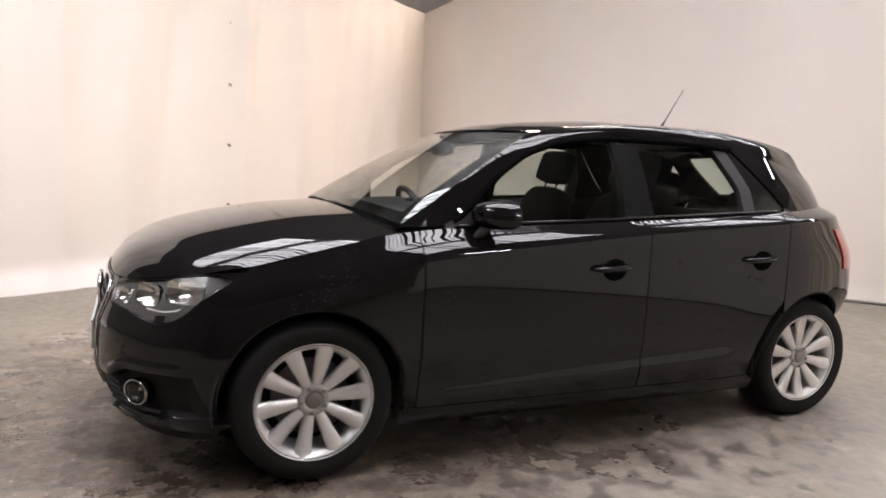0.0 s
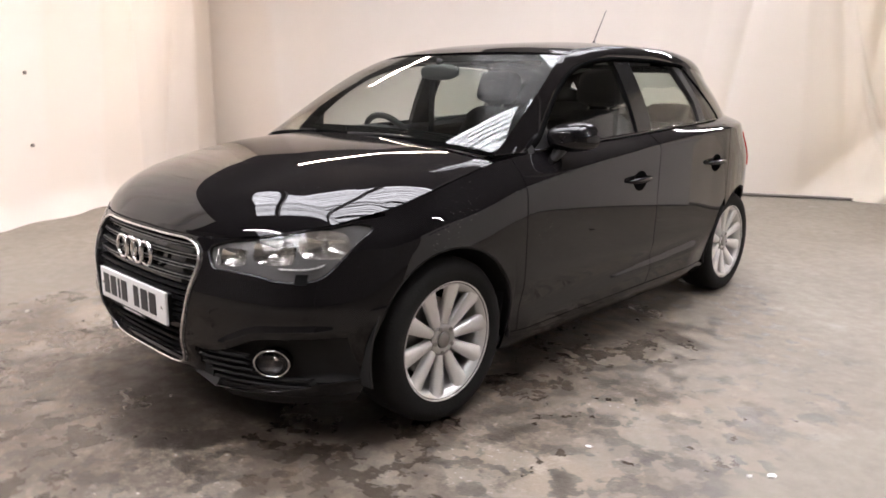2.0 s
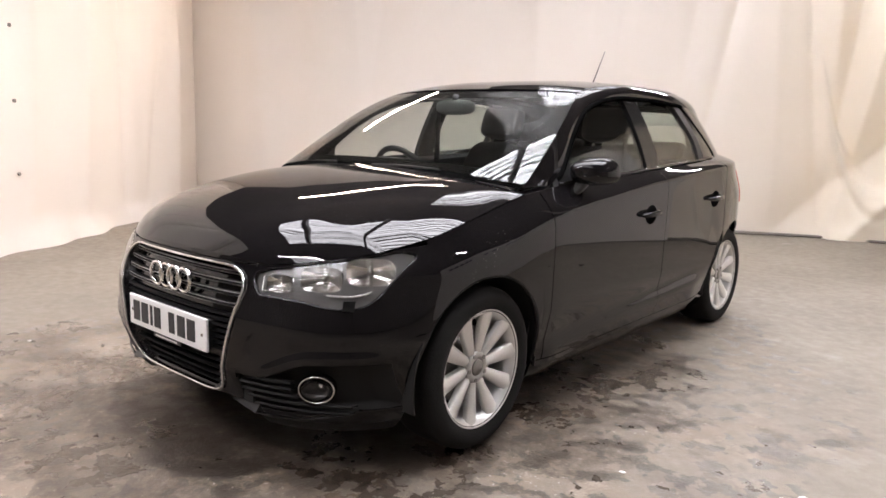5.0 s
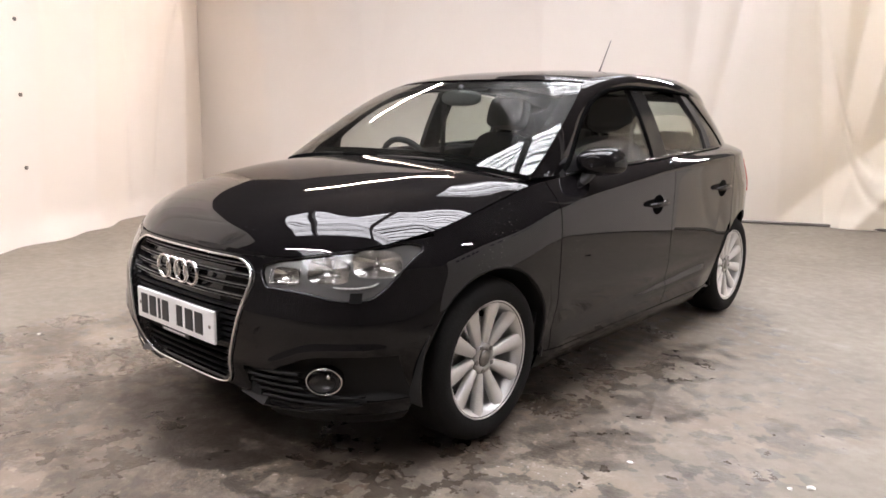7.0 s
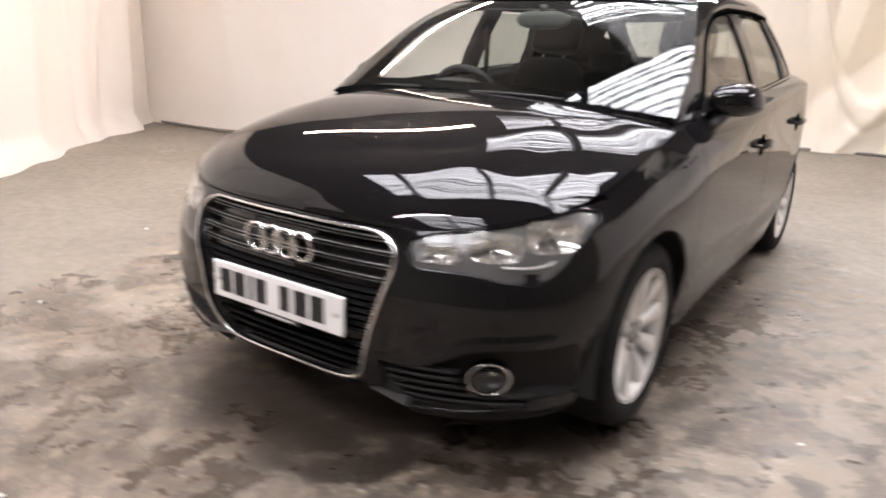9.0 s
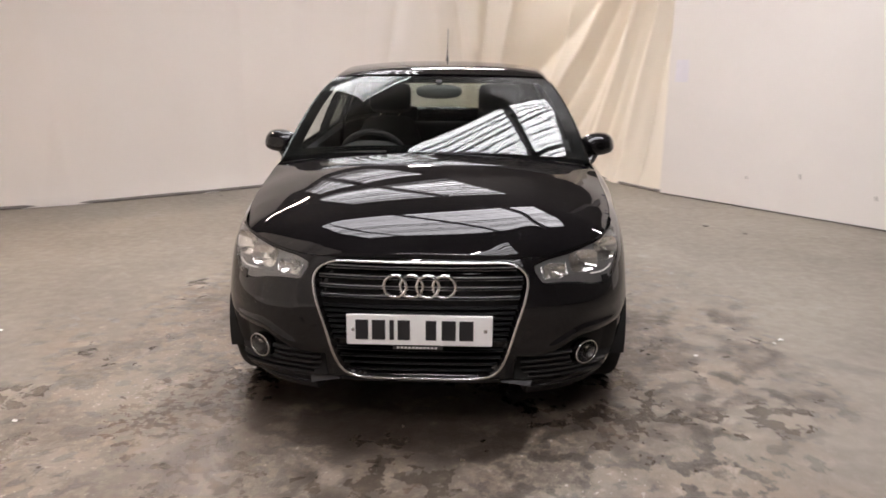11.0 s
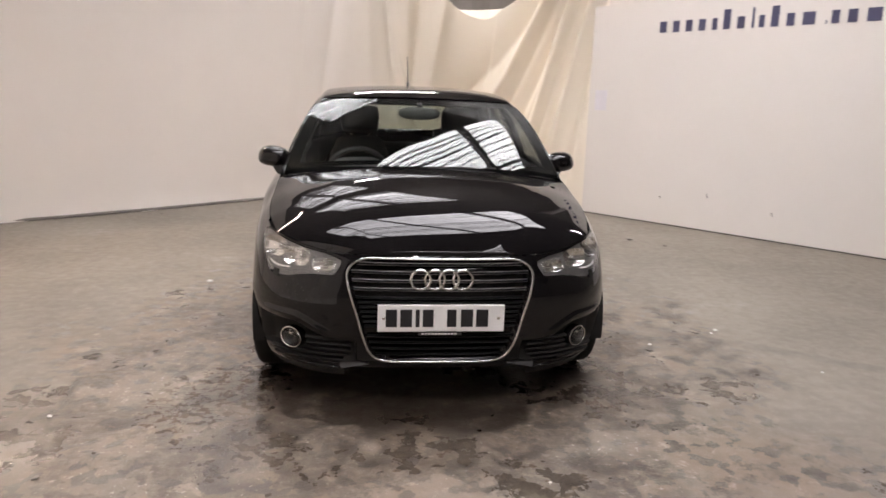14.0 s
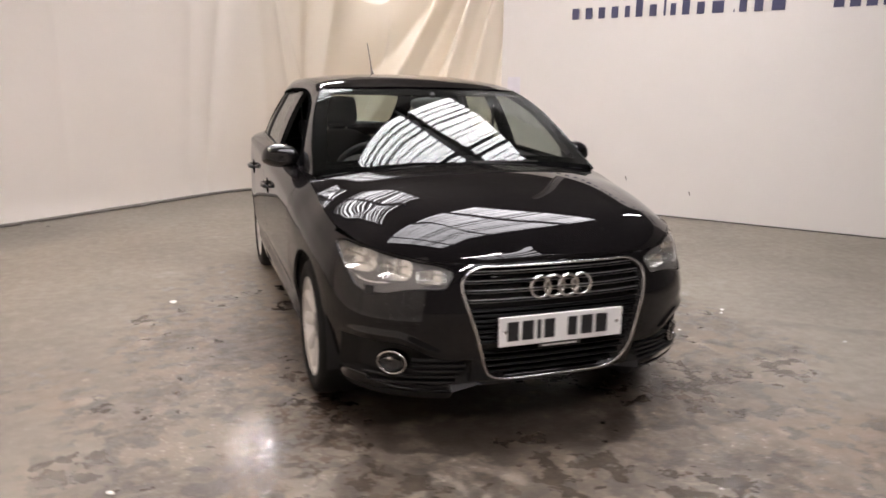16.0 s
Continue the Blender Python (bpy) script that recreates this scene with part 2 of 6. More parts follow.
    close = pool(0.0, -0.6, 1.15, 2.0, 0.3, 1.2)
    patchy = ramp(noise_tex(1.5, 6, 0.6), 0.40, 0.60)
    drip = math_node("MAXIMUM", pool(-0.05, -1.85, 1.15, 0.80, 0.4, 1.25, 0.5), math_node("MAXIMUM", pool(0.95, -0.75, 0.40, 1.3, 0.3, 1.2, 0.5), pool(-1.12, -1.5, 0.62, 1.5, 0.2, 1.2, 0.5)))
    blot = ramp(math_node("ADD", noise_tex(3.4, 14, 0.66, dist=0.1), math_node("ADD", math_node("MULTIPLY", close, 0.07), math_node("ADD", math_node("MULTIPLY", patchy, 0.06), math_node("MULTIPLY", drip, 0.09)))), 0.575, 0.620)
    spots = ramp(math_node("ADD", noise_tex(9.0, 7, 0.56, dist=0.1), math_node("ADD", math_node("MULTIPLY", close, 0.05), math_node("MULTIPLY", patchy, 0.07))), 0.560, 0.585)
    fleck = ramp(noise_tex(36, 5, 0.6), 0.665, 0.70, 0.0, 0.7)
    stray = ramp(noise_tex(5.5, 10, 0.66, ((1, 1.9, 1), (0, 0, radians(-30))), 0.3), 0.66, 0.69, 0.0, 0.55)
    tint = math_node("MULTIPLY", near, ramp(noise_tex(2.8, 9, 0.7), 0.40, 0.62, 0.1, 0.75))
    col = mix(tint, base, (0.212, 0.164, 0.121))
    rust = math_node("MULTIPLY", pool(0.5, -2.9, 1.7, 1.0, 0.2, 1.2), ramp(noise_tex(2.6, 8, 0.7), 0.44, 0.58, 0, 0.35))
    col = mix(rust, col, (0.200, 0.135, 0.098))
    roll = math_node("MAXIMUM", math_node("MULTIPLY", track(-0.73, -1.3, -1.02, -4.6, 0.18), 1.0), math_node("MULTIPLY", track(0.73, -1.3, 0.60, -4.6, 0.15), 0.5))
    col = mix(math_node("MULTIPLY", roll, ramp(noise_tex(7, 9, 0.7), 0.38, 0.60, 0.1, 0.8)), col, (0.095, 0.074, 0.060))
    skid = math_node("MAXIMUM", track(1.0, -0.1, 1.3, -1.0, 0.06), math_node("MAXIMUM", track(1.3, -1.0, 1.65, -1.02, 0.05), track(1.75, -1.02, 2.6, -1.6, 0.07)))
    col = mix(math_node("MULTIPLY", skid, ramp(noise_tex(6, 8, 0.65), 0.36, 0.6, 0.1, 0.55)), col, (0.135, 0.112, 0.096))
    crack = math_node("MAXIMUM", track(-0.10, -1.77, 0.31, -2.22, 0.010), track(0.31, -2.22, 0.62, -2.62, 0.012))
    col = mix(math_node("MULTIPLY", crack, ramp(noise_tex(30, 5, 0.6), 0.35, 0.6, 0.1, 0.8)), col, (0.34, 0.30, 0.265))
    chalk = math_node("MULTIPLY", ramp(noise_tex(6.0, 12, 0.75, dist=0.5), 0.55, 0.63, 0, 0.7), near)
    col = mix(chalk, col, (0.31, 0.258, 0.208))
    grit = math_node("MULTIPLY", ramp(noise_tex(44, 5, 0.6), 0.61, 0.65, 0, 0.85), math_node("MAXIMUM", drip, roll))
    col = mix(grit, col, (0.40, 0.36, 0.32))
    col = mix(math_node("MULTIPLY", math_node("MULTIPLY", blot, near), ramp(noise_tex(19, 9, 0.72), 0.34, 0.60, 0.30, 0.82)), col, (0.072, 0.052, 0.038))
    wetspot = math_node("MAXIMUM", math_node("MULTIPLY", math_node("MAXIMUM", spots, fleck), ramp(near, 0.05, 0.4, 0.04, 0.95)), math_node("MULTIPLY", stray, ramp(near, 0.0, 0.5, 0.35, 0.0)))
    col = mix(math_node("MULTIPLY", wetspot, ramp(noise_tex(5, 4), 0.3, 0.7, 0.5, 0.9)), col, (0.046, 0.036, 0.028))
    # wet ground under the nose, with the bumper's contact shade painted into its colour
    soak_shade = math_node("MULTIPLY", pool(0.0, -1.44, 0.84, 0.58, 0.85, 1.1, 0.5), ramp(noise_tex(4.5, 9, 0.68), 0.38, 0.48, 0.3, 0.97))
    col = mix(soak_shade, col, (0.036, 0.026, 0.019))
    wetspot = math_node("MAXIMUM", wetspot, math_node("MULTIPLY", soak_shade, 0.7))
    damp = math_node("MAXIMUM", wetspot, math_node("MULTIPLY", math_node("MULTIPLY", blot, near), 0.6))
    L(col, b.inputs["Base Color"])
    rough = math_node("SUBTRACT", ramp(noise_tex(14, 6), 0.3, 0.7, 0.58, 0.78), math_node("MULTIPLY", damp, 0.30))
    wet = ramp(math_node("ADD", noise_tex(1.5, 6, 0.6), math_node("MULTIPLY", near, 0.12)), 0.6, 0.72, 0.0, 0.2)
    puddle = math_node("MULTIPLY", pool(-0.98, -1.72, 0.30, 0.52, 0.3, 1.1, 0.5), ramp(noise_tex(20, 8, 0.65), 0.50, 0.56, 0, 0.64))
    L(math_node("MAXIMUM", math_node("SUBTRACT", math_node("SUBTRACT", rough, wet), puddle), 0.10), b.inputs["Roughness"])
    bp = N("ShaderNodeBump")
    bp.inputs["Distance"].default_value = 0.01
    L(math_node("MAXIMUM", math_node("SUBTRACT", 0.2, math_node("MULTIPLY", puddle, 0.4)), 0.03), bp.inputs["Strength"])
    L(math_node("ADD", noise_tex(80, 4), math_node("MULTIPLY", noise_tex(5, 6), 1.2)), bp.inputs["Height"])
    L(bp.outputs[0], b.inputs["Normal"])
    return m


def sheet_plastic(name, color, through_light=0.32):
    """White tarpaulin: matt, slightly glossy, letting some light through."""
    m = material(name, color, 0.55, vary=0.05, scale=1.3, bump=0.12, bump_scale=7)
    nt = m.node_tree
    tl, mx = nt.nodes.new("ShaderNodeBsdfTranslucent"), nt.nodes.new("ShaderNodeMixShader")
    tl.inputs["Color"].default_value = (*color, 1)
    mx.inputs[0].default_value = through_light
    b = nt.nodes["Principled BSDF"]
    nt.links.new(b.outputs[0], mx.inputs[1])
    nt.links.new(tl.outputs[0], mx.inputs[2])
    nt.links.new(mx.outputs[0], nt.nodes["Material Output"].inputs["Surface"])
    return m


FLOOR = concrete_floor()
TARP = sheet_plastic("white_tarpaulin", (0.80, 0.752, 0.70))


def aged_tarpaulin():
    """White tarpaulin whose eastern end has yellowed."""
    m = sheet_plastic("aged_tarpaulin", (0.80, 0.752, 0.70), 0.22)
    nt = m.node_tree
    L, N = nt.links.new, nt.nodes.new
    co, sep, nz, ad, rg, mx = (N(k) for k in ("ShaderNodeTexCoord", "ShaderNodeSeparateXYZ", "ShaderNodeTexNoise", "ShaderNodeMath", "ShaderNodeMapRange", "ShaderNodeMix"))
    L(co.outputs["Object"], sep.inputs[0])
    L(co.outputs["Object"], nz.inputs["Vector"])
    nz.inputs["Scale"].default_value = 0.8
    ad.operation = "ADD"
    L(sep.outputs[0], ad.inputs[0])
    L(nz.outputs["Fac"], ad.inputs[1])
    rg.interpolation_type = "SMOOTHSTEP"
    rg.inputs["From Min"].default_value, rg.inputs["From Max"].default_value = -1.0, 1.6
    L(ad.outputs[0], rg.inputs["Value"])
    b = nt.nodes["Principled BSDF"]
    plain = b.inputs["Base Color"].links[0].from_socket
    mx.data_type = "RGBA"
    mx.inputs[7].default_value = (0.83, 0.765, 0.655, 1)
    L(rg.outputs[0], mx.inputs[0])
    L(plain, mx.inputs[6])
    L(mx.outputs[2], b.inputs["Base Color"])
    return m


AGED = aged_tarpaulin()
THIN = sheet_plastic("thin_white_sheet", (0.86, 0.84, 0.80), 0.6)
WHITEWALL = material("painted_board", (0.68, 0.64, 0.60), 0.6, vary=0.05, scale=1.2, bump=0.05, bump_scale=40)
CLADDING = material("grey_cladding", (0.27, 0.252, 0.238), 0.6, vary=0.25, scale=1.5)
ROOFSTEEL = material("dark_roof_sheet", (0.07, 0.066, 0.064), 0.7, vary=0.2, scale=2)
BEAM = material("painted_steel_beam", (0.055, 0.05, 0.048), 0.5, vary=0.2, scale=6)
BATTEN = material("dusty_batten", (0.20, 0.18, 0.16), 0.8, vary=0.3, scale=12)
SIGNBLUE = material("sign_blue", (0.05, 0.05, 0.105), 0.5)
# glows of the added panels behind the west, back and corner sheets
SIDEFILL = glow_material("side_fill_glow", (1.0, 0.96, 0.91), 2.25)
NORTHFILL = glow_material("north_fill_glow", (0.90, 0.94, 1.0), 3.6)
CORNERFILL = glow_material("corner_fill_glow", (1.0, 0.94, 0.84), 6.0)
DAYLIGHT = glow_material("rooflight_daylight", (0.90, 0.95, 1.0), 9.8)
TUBE = glow_material("fluorescent_tube", (1.0, 0.84, 0.68), 208.0)
COOLTUBE = glow_material("cool_fluorescent_tube", (0.96, 0.97, 1.0), 190.0)
LAMPBODY = material("lamp_housing", (0.6, 0.6, 0.58), 0.5)


# ---- mesh helpers ----
def link_mesh(name, V, F, mat, parent=None, label="", smooth=True):
    me = bpy.data.meshes.new(name)
    me.from_pydata([tuple(map(float, v)) for v in V], [], F)
    me.polygons.foreach_set("use_smooth", [smooth] * len(me.polygons))
    me.materials.append(mat)
    me.update()
    ob = new(name, me)
    ob.parent = parent
    if label:
        tagged(ob, label=label)
    return ob


def part(name, bm, mat, parent=None, label="", smooth=False):
    """Links a bmesh as one mesh object under a thing or part."""
    me = bpy.data.meshes.new(name)
    bm.normal_update()
    for f in bm.faces:
        f.smooth = smooth
    bm.to_mesh(me)
    bm.free()
    me.materials.append(mat)
    ob = new(name, me)
    ob.parent = parent
    if label:
        tagged(ob, label=label)
    return ob


def thing(name, label, category, at=None, group="", kind=""):
    ob = new(name)
    ob.empty_display_size = 0.1
    if at is not None:
        ob.matrix_basis = at
    return tagged(ob, label, category, group, kind)


def box_bm(lo, hi, bevel=0.0, seg=2):
    bm = bmesh.new()
    bmesh.ops.create_cube(bm, size=1)
    for v in bm.verts:
        v.co = Vector([lo[i] + (v.co[i] + 0.5) * (hi[i] - lo[i]) for i in range(3)])
    if bevel:
        bmesh.ops.bevel(bm, geom=bm.edges[:], offset=bevel, segments=seg, affect="EDGES", profile=0.5)
    return bm


def spline(knots):
    """A smooth curve through (x, y) knots, without overshoot."""
    kx, ky = np.array([k[0] for k in knots], float), np.array([k[1] for k in knots], float)
    h, d = np.diff(kx), np.diff(ky) / np.diff(kx)
    m = np.zeros(len(kx))
    m[0], m[-1] = d[0], d[-1]
    for i in range(1, len(kx) - 1):
        if d[i - 1] * d[i] > 0:
            w1, w2 = 2 * h[i] + h[i - 1], h[i] + 2 * h[i - 1]
            m[i] = (w1 + w2) / (w1 / d[i - 1] + w2 / d[i])

    def f(x):
        x = np.clip(np.asarray(x, float), kx[0], kx[-1])
        i = np.clip(np.searchsorted(kx, x) - 1, 0, len(h) - 1)
        t = (x - kx[i]) / h[i]
        return ((2 * t**3 - 3 * t**2 + 1) * ky[i] + (t**3 - 2 * t**2 + t) * h[i] * m[i]
                + (-2 * t**3 + 3 * t**2) * ky[i + 1] + (t**3 - t**2) * h[i] * m[i + 1])
    return f


def normals_of(P):
    n = np.cross(np.gradient(P, axis=0), np.gradient(P, axis=1))
    n /= np.maximum(np.linalg.norm(n, axis=2, keepdims=True), 1e-9)
    return n


HEART = np.array([0.0, 0.1, 0.55])


def outward(P):
    n = normals_of(P)
    if np.sum(n * (P - HEART)) < 0:
        n = -n
    return n


def sheet(name, P, mat, parent=None, label="", t=0.012, centre=None):
    """A panel of thickness t from a grid of points; the outer face is P, the back and the edges lie inside it."""
    nu, nv = P.shape[:2]
    n = normals_of(P)
    flip = np.sum(n * (P - (HEART if centre is None else np.array(centre)))) < 0
    if flip:
        n = -n
    Q = P - n * t
    V = list(P.reshape(-1, 3)) + list(Q.reshape(-1, 3))
    off = nu * nv
    F = []
    for i in range(nu - 1):
        for j in range(nv - 1):
            a, b, c, d = i * nv + j, (i + 1) * nv + j, (i + 1) * nv + j + 1, i * nv + j + 1
            F.append((d, c, b, a) if flip else (a, b, c, d))
            F.append((off + a, off + b, off + c, off + d) if flip else (off + d, off + c, off + b, off + a))
    rim = ([i * nv for i in range(nu)] + [(nu - 1) * nv + j for j in range(1, nv)]
           + [i * nv + nv - 1 for i in range(nu - 2, -1, -1)] + [j for j in range(nv - 2, 0, -1)])
    base = len(V)
    R = len(rim)
    for r in rim:
        V.append(V[r])
    for r in rim:
        V.append(V[off + r])
    for k in range(R):
        a, b = base + k, base + (k + 1) % R
        F.append((a, b, b + R, a + R) if flip else (b, a, a + R, b + R))
    return link_mesh(name, V, F, mat, parent, label)


def tube(path, r, seg=8, closed=False, flat=1.0, up=(0, 0, 1), cap=True):
    """Vertices and faces of a tube along a path; r may vary; flat squeezes it along up."""
    P = [Vector(p) for p in path]
    n = len(P)
    V, F = [], []
    for i, p in enumerate(P):
        a = P[i - 1] if (i or closed) else p
        b = P[(i + 1) % n] if (i < n - 1 or closed) else p
        d = (b - a).normalized()
        s = d.cross(Vector(up))
        if s.length < 1e-5:
            s = d.cross(Vector((1, 0, 0)))
        s.normalize()
        u = s.cross(d).normalized()
        ri = r[i] if isinstance(r, (list, tuple)) else r
        for k in range(seg):
            q = 2 * math.pi * k / seg
            V.append(p + s * (ri * math.cos(q)) + u * (ri * flat * math.sin(q)))
    for i in range(n if closed else n - 1):
        for k in range(seg):
            a, b = i * seg + k, i * seg + (k + 1) % seg
            c, d = ((i + 1) % n) * seg + (k + 1) % seg, ((i + 1) % n) * seg + k
            F.append((a, b, c, d))
    if cap and not closed:
        F.append(tuple(range(seg - 1, -1, -1)))
        F.append(tuple((n - 1) * seg + k for k in range(seg)))
    return V, F


def tube_part(name, path, r, mat, parent=None, label="", **kw):
    return link_mesh(name, *tube(path, r, **kw), mat, parent, label)


def lathe(name, prof, mat, parent=None, label="", seg=48, axis_x=True):
    """A turned body: (axial, radius) pairs round the x axis."""
    V, F = [], []
    for a, r in prof:
        for k in range(seg):
            q = 2 * math.pi * k / seg
            V.append((a, r * math.cos(q), r * math.sin(q)))
    for i in range(len(prof) - 1):
        for k in range(seg):
            F.append((i * seg + k, i * seg + (k + 1) % seg, (i + 1) * seg + (k + 1) % seg, (i + 1) * seg + k))
    return link_mesh(name, V, F, mat, parent, label)

# ---- the hall ----
def polyline_at(pts, s):
    """Point and left-hand normal at arc length s along plan points."""
    pts = [np.array(p, float) for p in pts]
    for a, b in zip(pts, pts[1:]):
        l = np.linalg.norm(b - a)
        if s <= l or b is pts[-1]:
            d = (b - a) / l
            return a + d * s, np.array([-d[1], d[0]])
        s -= l


tagged(part("floor", box_bm((-16, -14, -0.12), (16, 16, 0)), FLOOR), "worn grey-brown concrete floor with damp dark stains and painted shade under the nose", "floor", kind="structure")

HALL = [(-13, -11), (13, -11), (13, 13), (-13, 13)]
HALL_H = 5.5
for i, (a, b) in enumerate(zip(HALL, HALL[1:] + HALL[:1])):
    a, b = Vector((*a, 0)), Vector((*b, 0))
    d = (b - a).normalized()
    nrm = Vector((d.y, -d.x, 0))
    bm = bmesh.new()
    n = 120
    for k in range(n + 1):
        p = a + (b - a) * (k / n)
        o = nrm * (0.03 if k % 2 else 0.0)
        for z, q in ((0, 0), (HALL_H, 0), (HALL_H, 0.25), (0, 0.25)):
            bm.verts.new(p + o * (q == 0) + nrm * q + Vector((0, 0, z)))
    bm.verts.ensure_lookup_table()
    for k in range(n):
        for j in range(4):
            bm.faces.new([bm.verts[4 * k + j], bm.verts[4 * k + (j + 1) % 4], bm.verts[4 * k + 4 + (j + 1) % 4], bm.verts[4 * k + 4 + j]])
    tagged(part("wall_" + ("south", "east", "north", "west")[i], bm, CLADDING), "dark grey profiled steel wall of the hall", "wall", kind="structure")

# roof with rooflights let into it; each is a run of ribbed translucent sheets over steel purlins
EU, EV = Vector((0.79, 0.61, 0)).normalized(), Vector((-0.61, 0.79, 0)).normalized()


def roof_pt(u, v, z=0.0):
    return EU * u + EV * v + Vector((0, 0, HALL_H + z))


# the last, southern one is an unseen addition to lighten the floor before the nose
LIGHTS = [(-3.4, 3.4, -2.1, 0.95), (0.1, 3.75, 2.9, 5.1), (0.6, 3.75, 5.9, 8.4), (-4.4, -0.8, -7.6, -4.8)]
bm = bmesh.new()


def roof_box(bm, u0, u1, v0, v1, z0, z1):
    b2 = box_bm((u0, v0, z0), (u1, v1, z1))
    for v in b2.verts:
        v.co = roof_pt(*v.co)
    me = bpy.data.meshes.new("tmp")
    b2.to_mesh(me)
    b2.free()
    bm.from_mesh(me)
    bpy.data.meshes.remove(me)


v = -24
for u0, u1, v0, v1 in sorted(LIGHTS, key=lambda q: q[2]):
    for q in ((-24, 24, v, v0), (-24, u0, v0, v1), (u1, 24, v0, v1)):
        roof_box(bm, *q, 0, 0.1)
    v = v1
roof_box(bm, -24, 24, v, 24, 0, 0.1)
tagged(part("ceiling", bm, ROOFSTEEL), "dark ribbed steel roof of the hall", "ceiling", kind="structure")
rng = random.Random(5)
for u0, u1, v0, v1 in LIGHTS:
    sky_strip = thing("rooflight", "bright translucent rooflight crossed by dark purlins and glazing bars", "rooflight", group="rooflights in the roof", kind="structure")
    bm = bmesh.new()
    roof_box(bm, u0, u1, v0, v1, 0.06, 0.09)
    part("rooflight_sheet", bm, DAYLIGHT, sky_strip)
    k = v0 + 0.12
    while k < v1 - 0.05:
        w = rng.choice((0.008, 0.014, 0.022, 0.04))
        bm = bmesh.new()
        roof_box(bm, u0, u1, k - w, k + w, -0.01, 0.05)
        part("glazing_bar", bm, BEAM, sky_strip)
        k += rng.uniform(0.10, 0.19)
    for c in [q for q in (-2.4, -0.2, 2.0) if u0 + 0.3 < q < u1 - 0.3]:
        bm = bmesh.new()
        roof_box(bm, c - 0.07, c + 0.07, v0 - 0.2, v1 + 0.2, -0.22, -0.012)
        part("purlin", bm, BEAM, sky_strip)


def tube_lamp(a, b, glow):
    """A hanging fluorescent batten between two points."""
    a, b = Vector(a), Vector(b)
    lamp = thing("tube_lamp", "lit white fluorescent tube in a slim hanging batten", "lamp", group="tube lamps under the roof")
    d = (b - a).normalized()
    side = d.cross(Vector((0, 0, 1))).normalized()
    link_mesh("tube", *tube([a, b], 0.02, seg=10), glow, lamp)
    bm = bmesh.new()
    for p in (a - d * 0.05, b + d * 0.05):
        for s, z in ((-0.04, 0.035), (0.04, 0.035), (0.03, 0.09), (-0.03, 0.09)):
            bm.verts.new(p + side * s + Vector((0, 0, z)))
    bm.verts.ensure_lookup_table()
    for j in range(4):
        bm.faces.new([bm.verts[j], bm.verts[(j + 1) % 4], bm.verts[4 + (j + 1) % 4], bm.verts[4 + j]])
    bm.faces.new([bm.verts[j] for j in (3, 2, 1, 0)])
    bm.faces.new([bm.verts[j] for j in (4, 5, 6, 7)])
    part("batten", bm, LAMPBODY, lamp)
    for f in (0.2, 0.8):
        p = a + (b - a) * f
        link_mesh("hanger", *tube([p + Vector((0, 0, 0.08)), Vector((p.x, p.y, HALL_H))], 0.006, seg=6), BEAM, lamp)
    return lamp


# plan of the photo bay
W_DIR = np.array([-0.6, 0.8])
W0 = np.array([-3.04, -2.78])
C1 = W0 + W_DIR * 6.05
WEST = [W0 - W_DIR * 1.7, C1]
NORTH = [C1, (-5.3, 2.08), (-4.5, 2.38), (-3.6, 2.98), (-2.95, 3.52), (-2.2, 4.2), (-0.9, 5.42), (0.1, 5.95), (0.49, 6.085), (1.0, 6.17), (1.45, 5.98), (1.78, 5.55), (2.04, 5.0), (2.24, 4.5), (2.40, 4.2), (2.57, 4.02)]
NOOK_S = 8.52                 # where the slack corner cloth begins along the sheet
E_A, E_B = np.array([2.43, 3.98]), np.array([4.92, 0.65])
E_DIR = (E_B - E_A) / np.linalg.norm(E_B - E_A)
TARP_H = 3.35


def folds(seed, n, span, width, depth):
    """A list of soft hanging folds: place, lean per metre of drop, width and depth."""
    rng = random.Random(seed)
    return [(rng.uniform(*span), rng.uniform(-0.22, 0.22), rng.uniform(*width), rng.uniform(*depth) * rng.choice((-1, 1)), rng.uniform(0.6, 2.2)) for _ in range(n)]


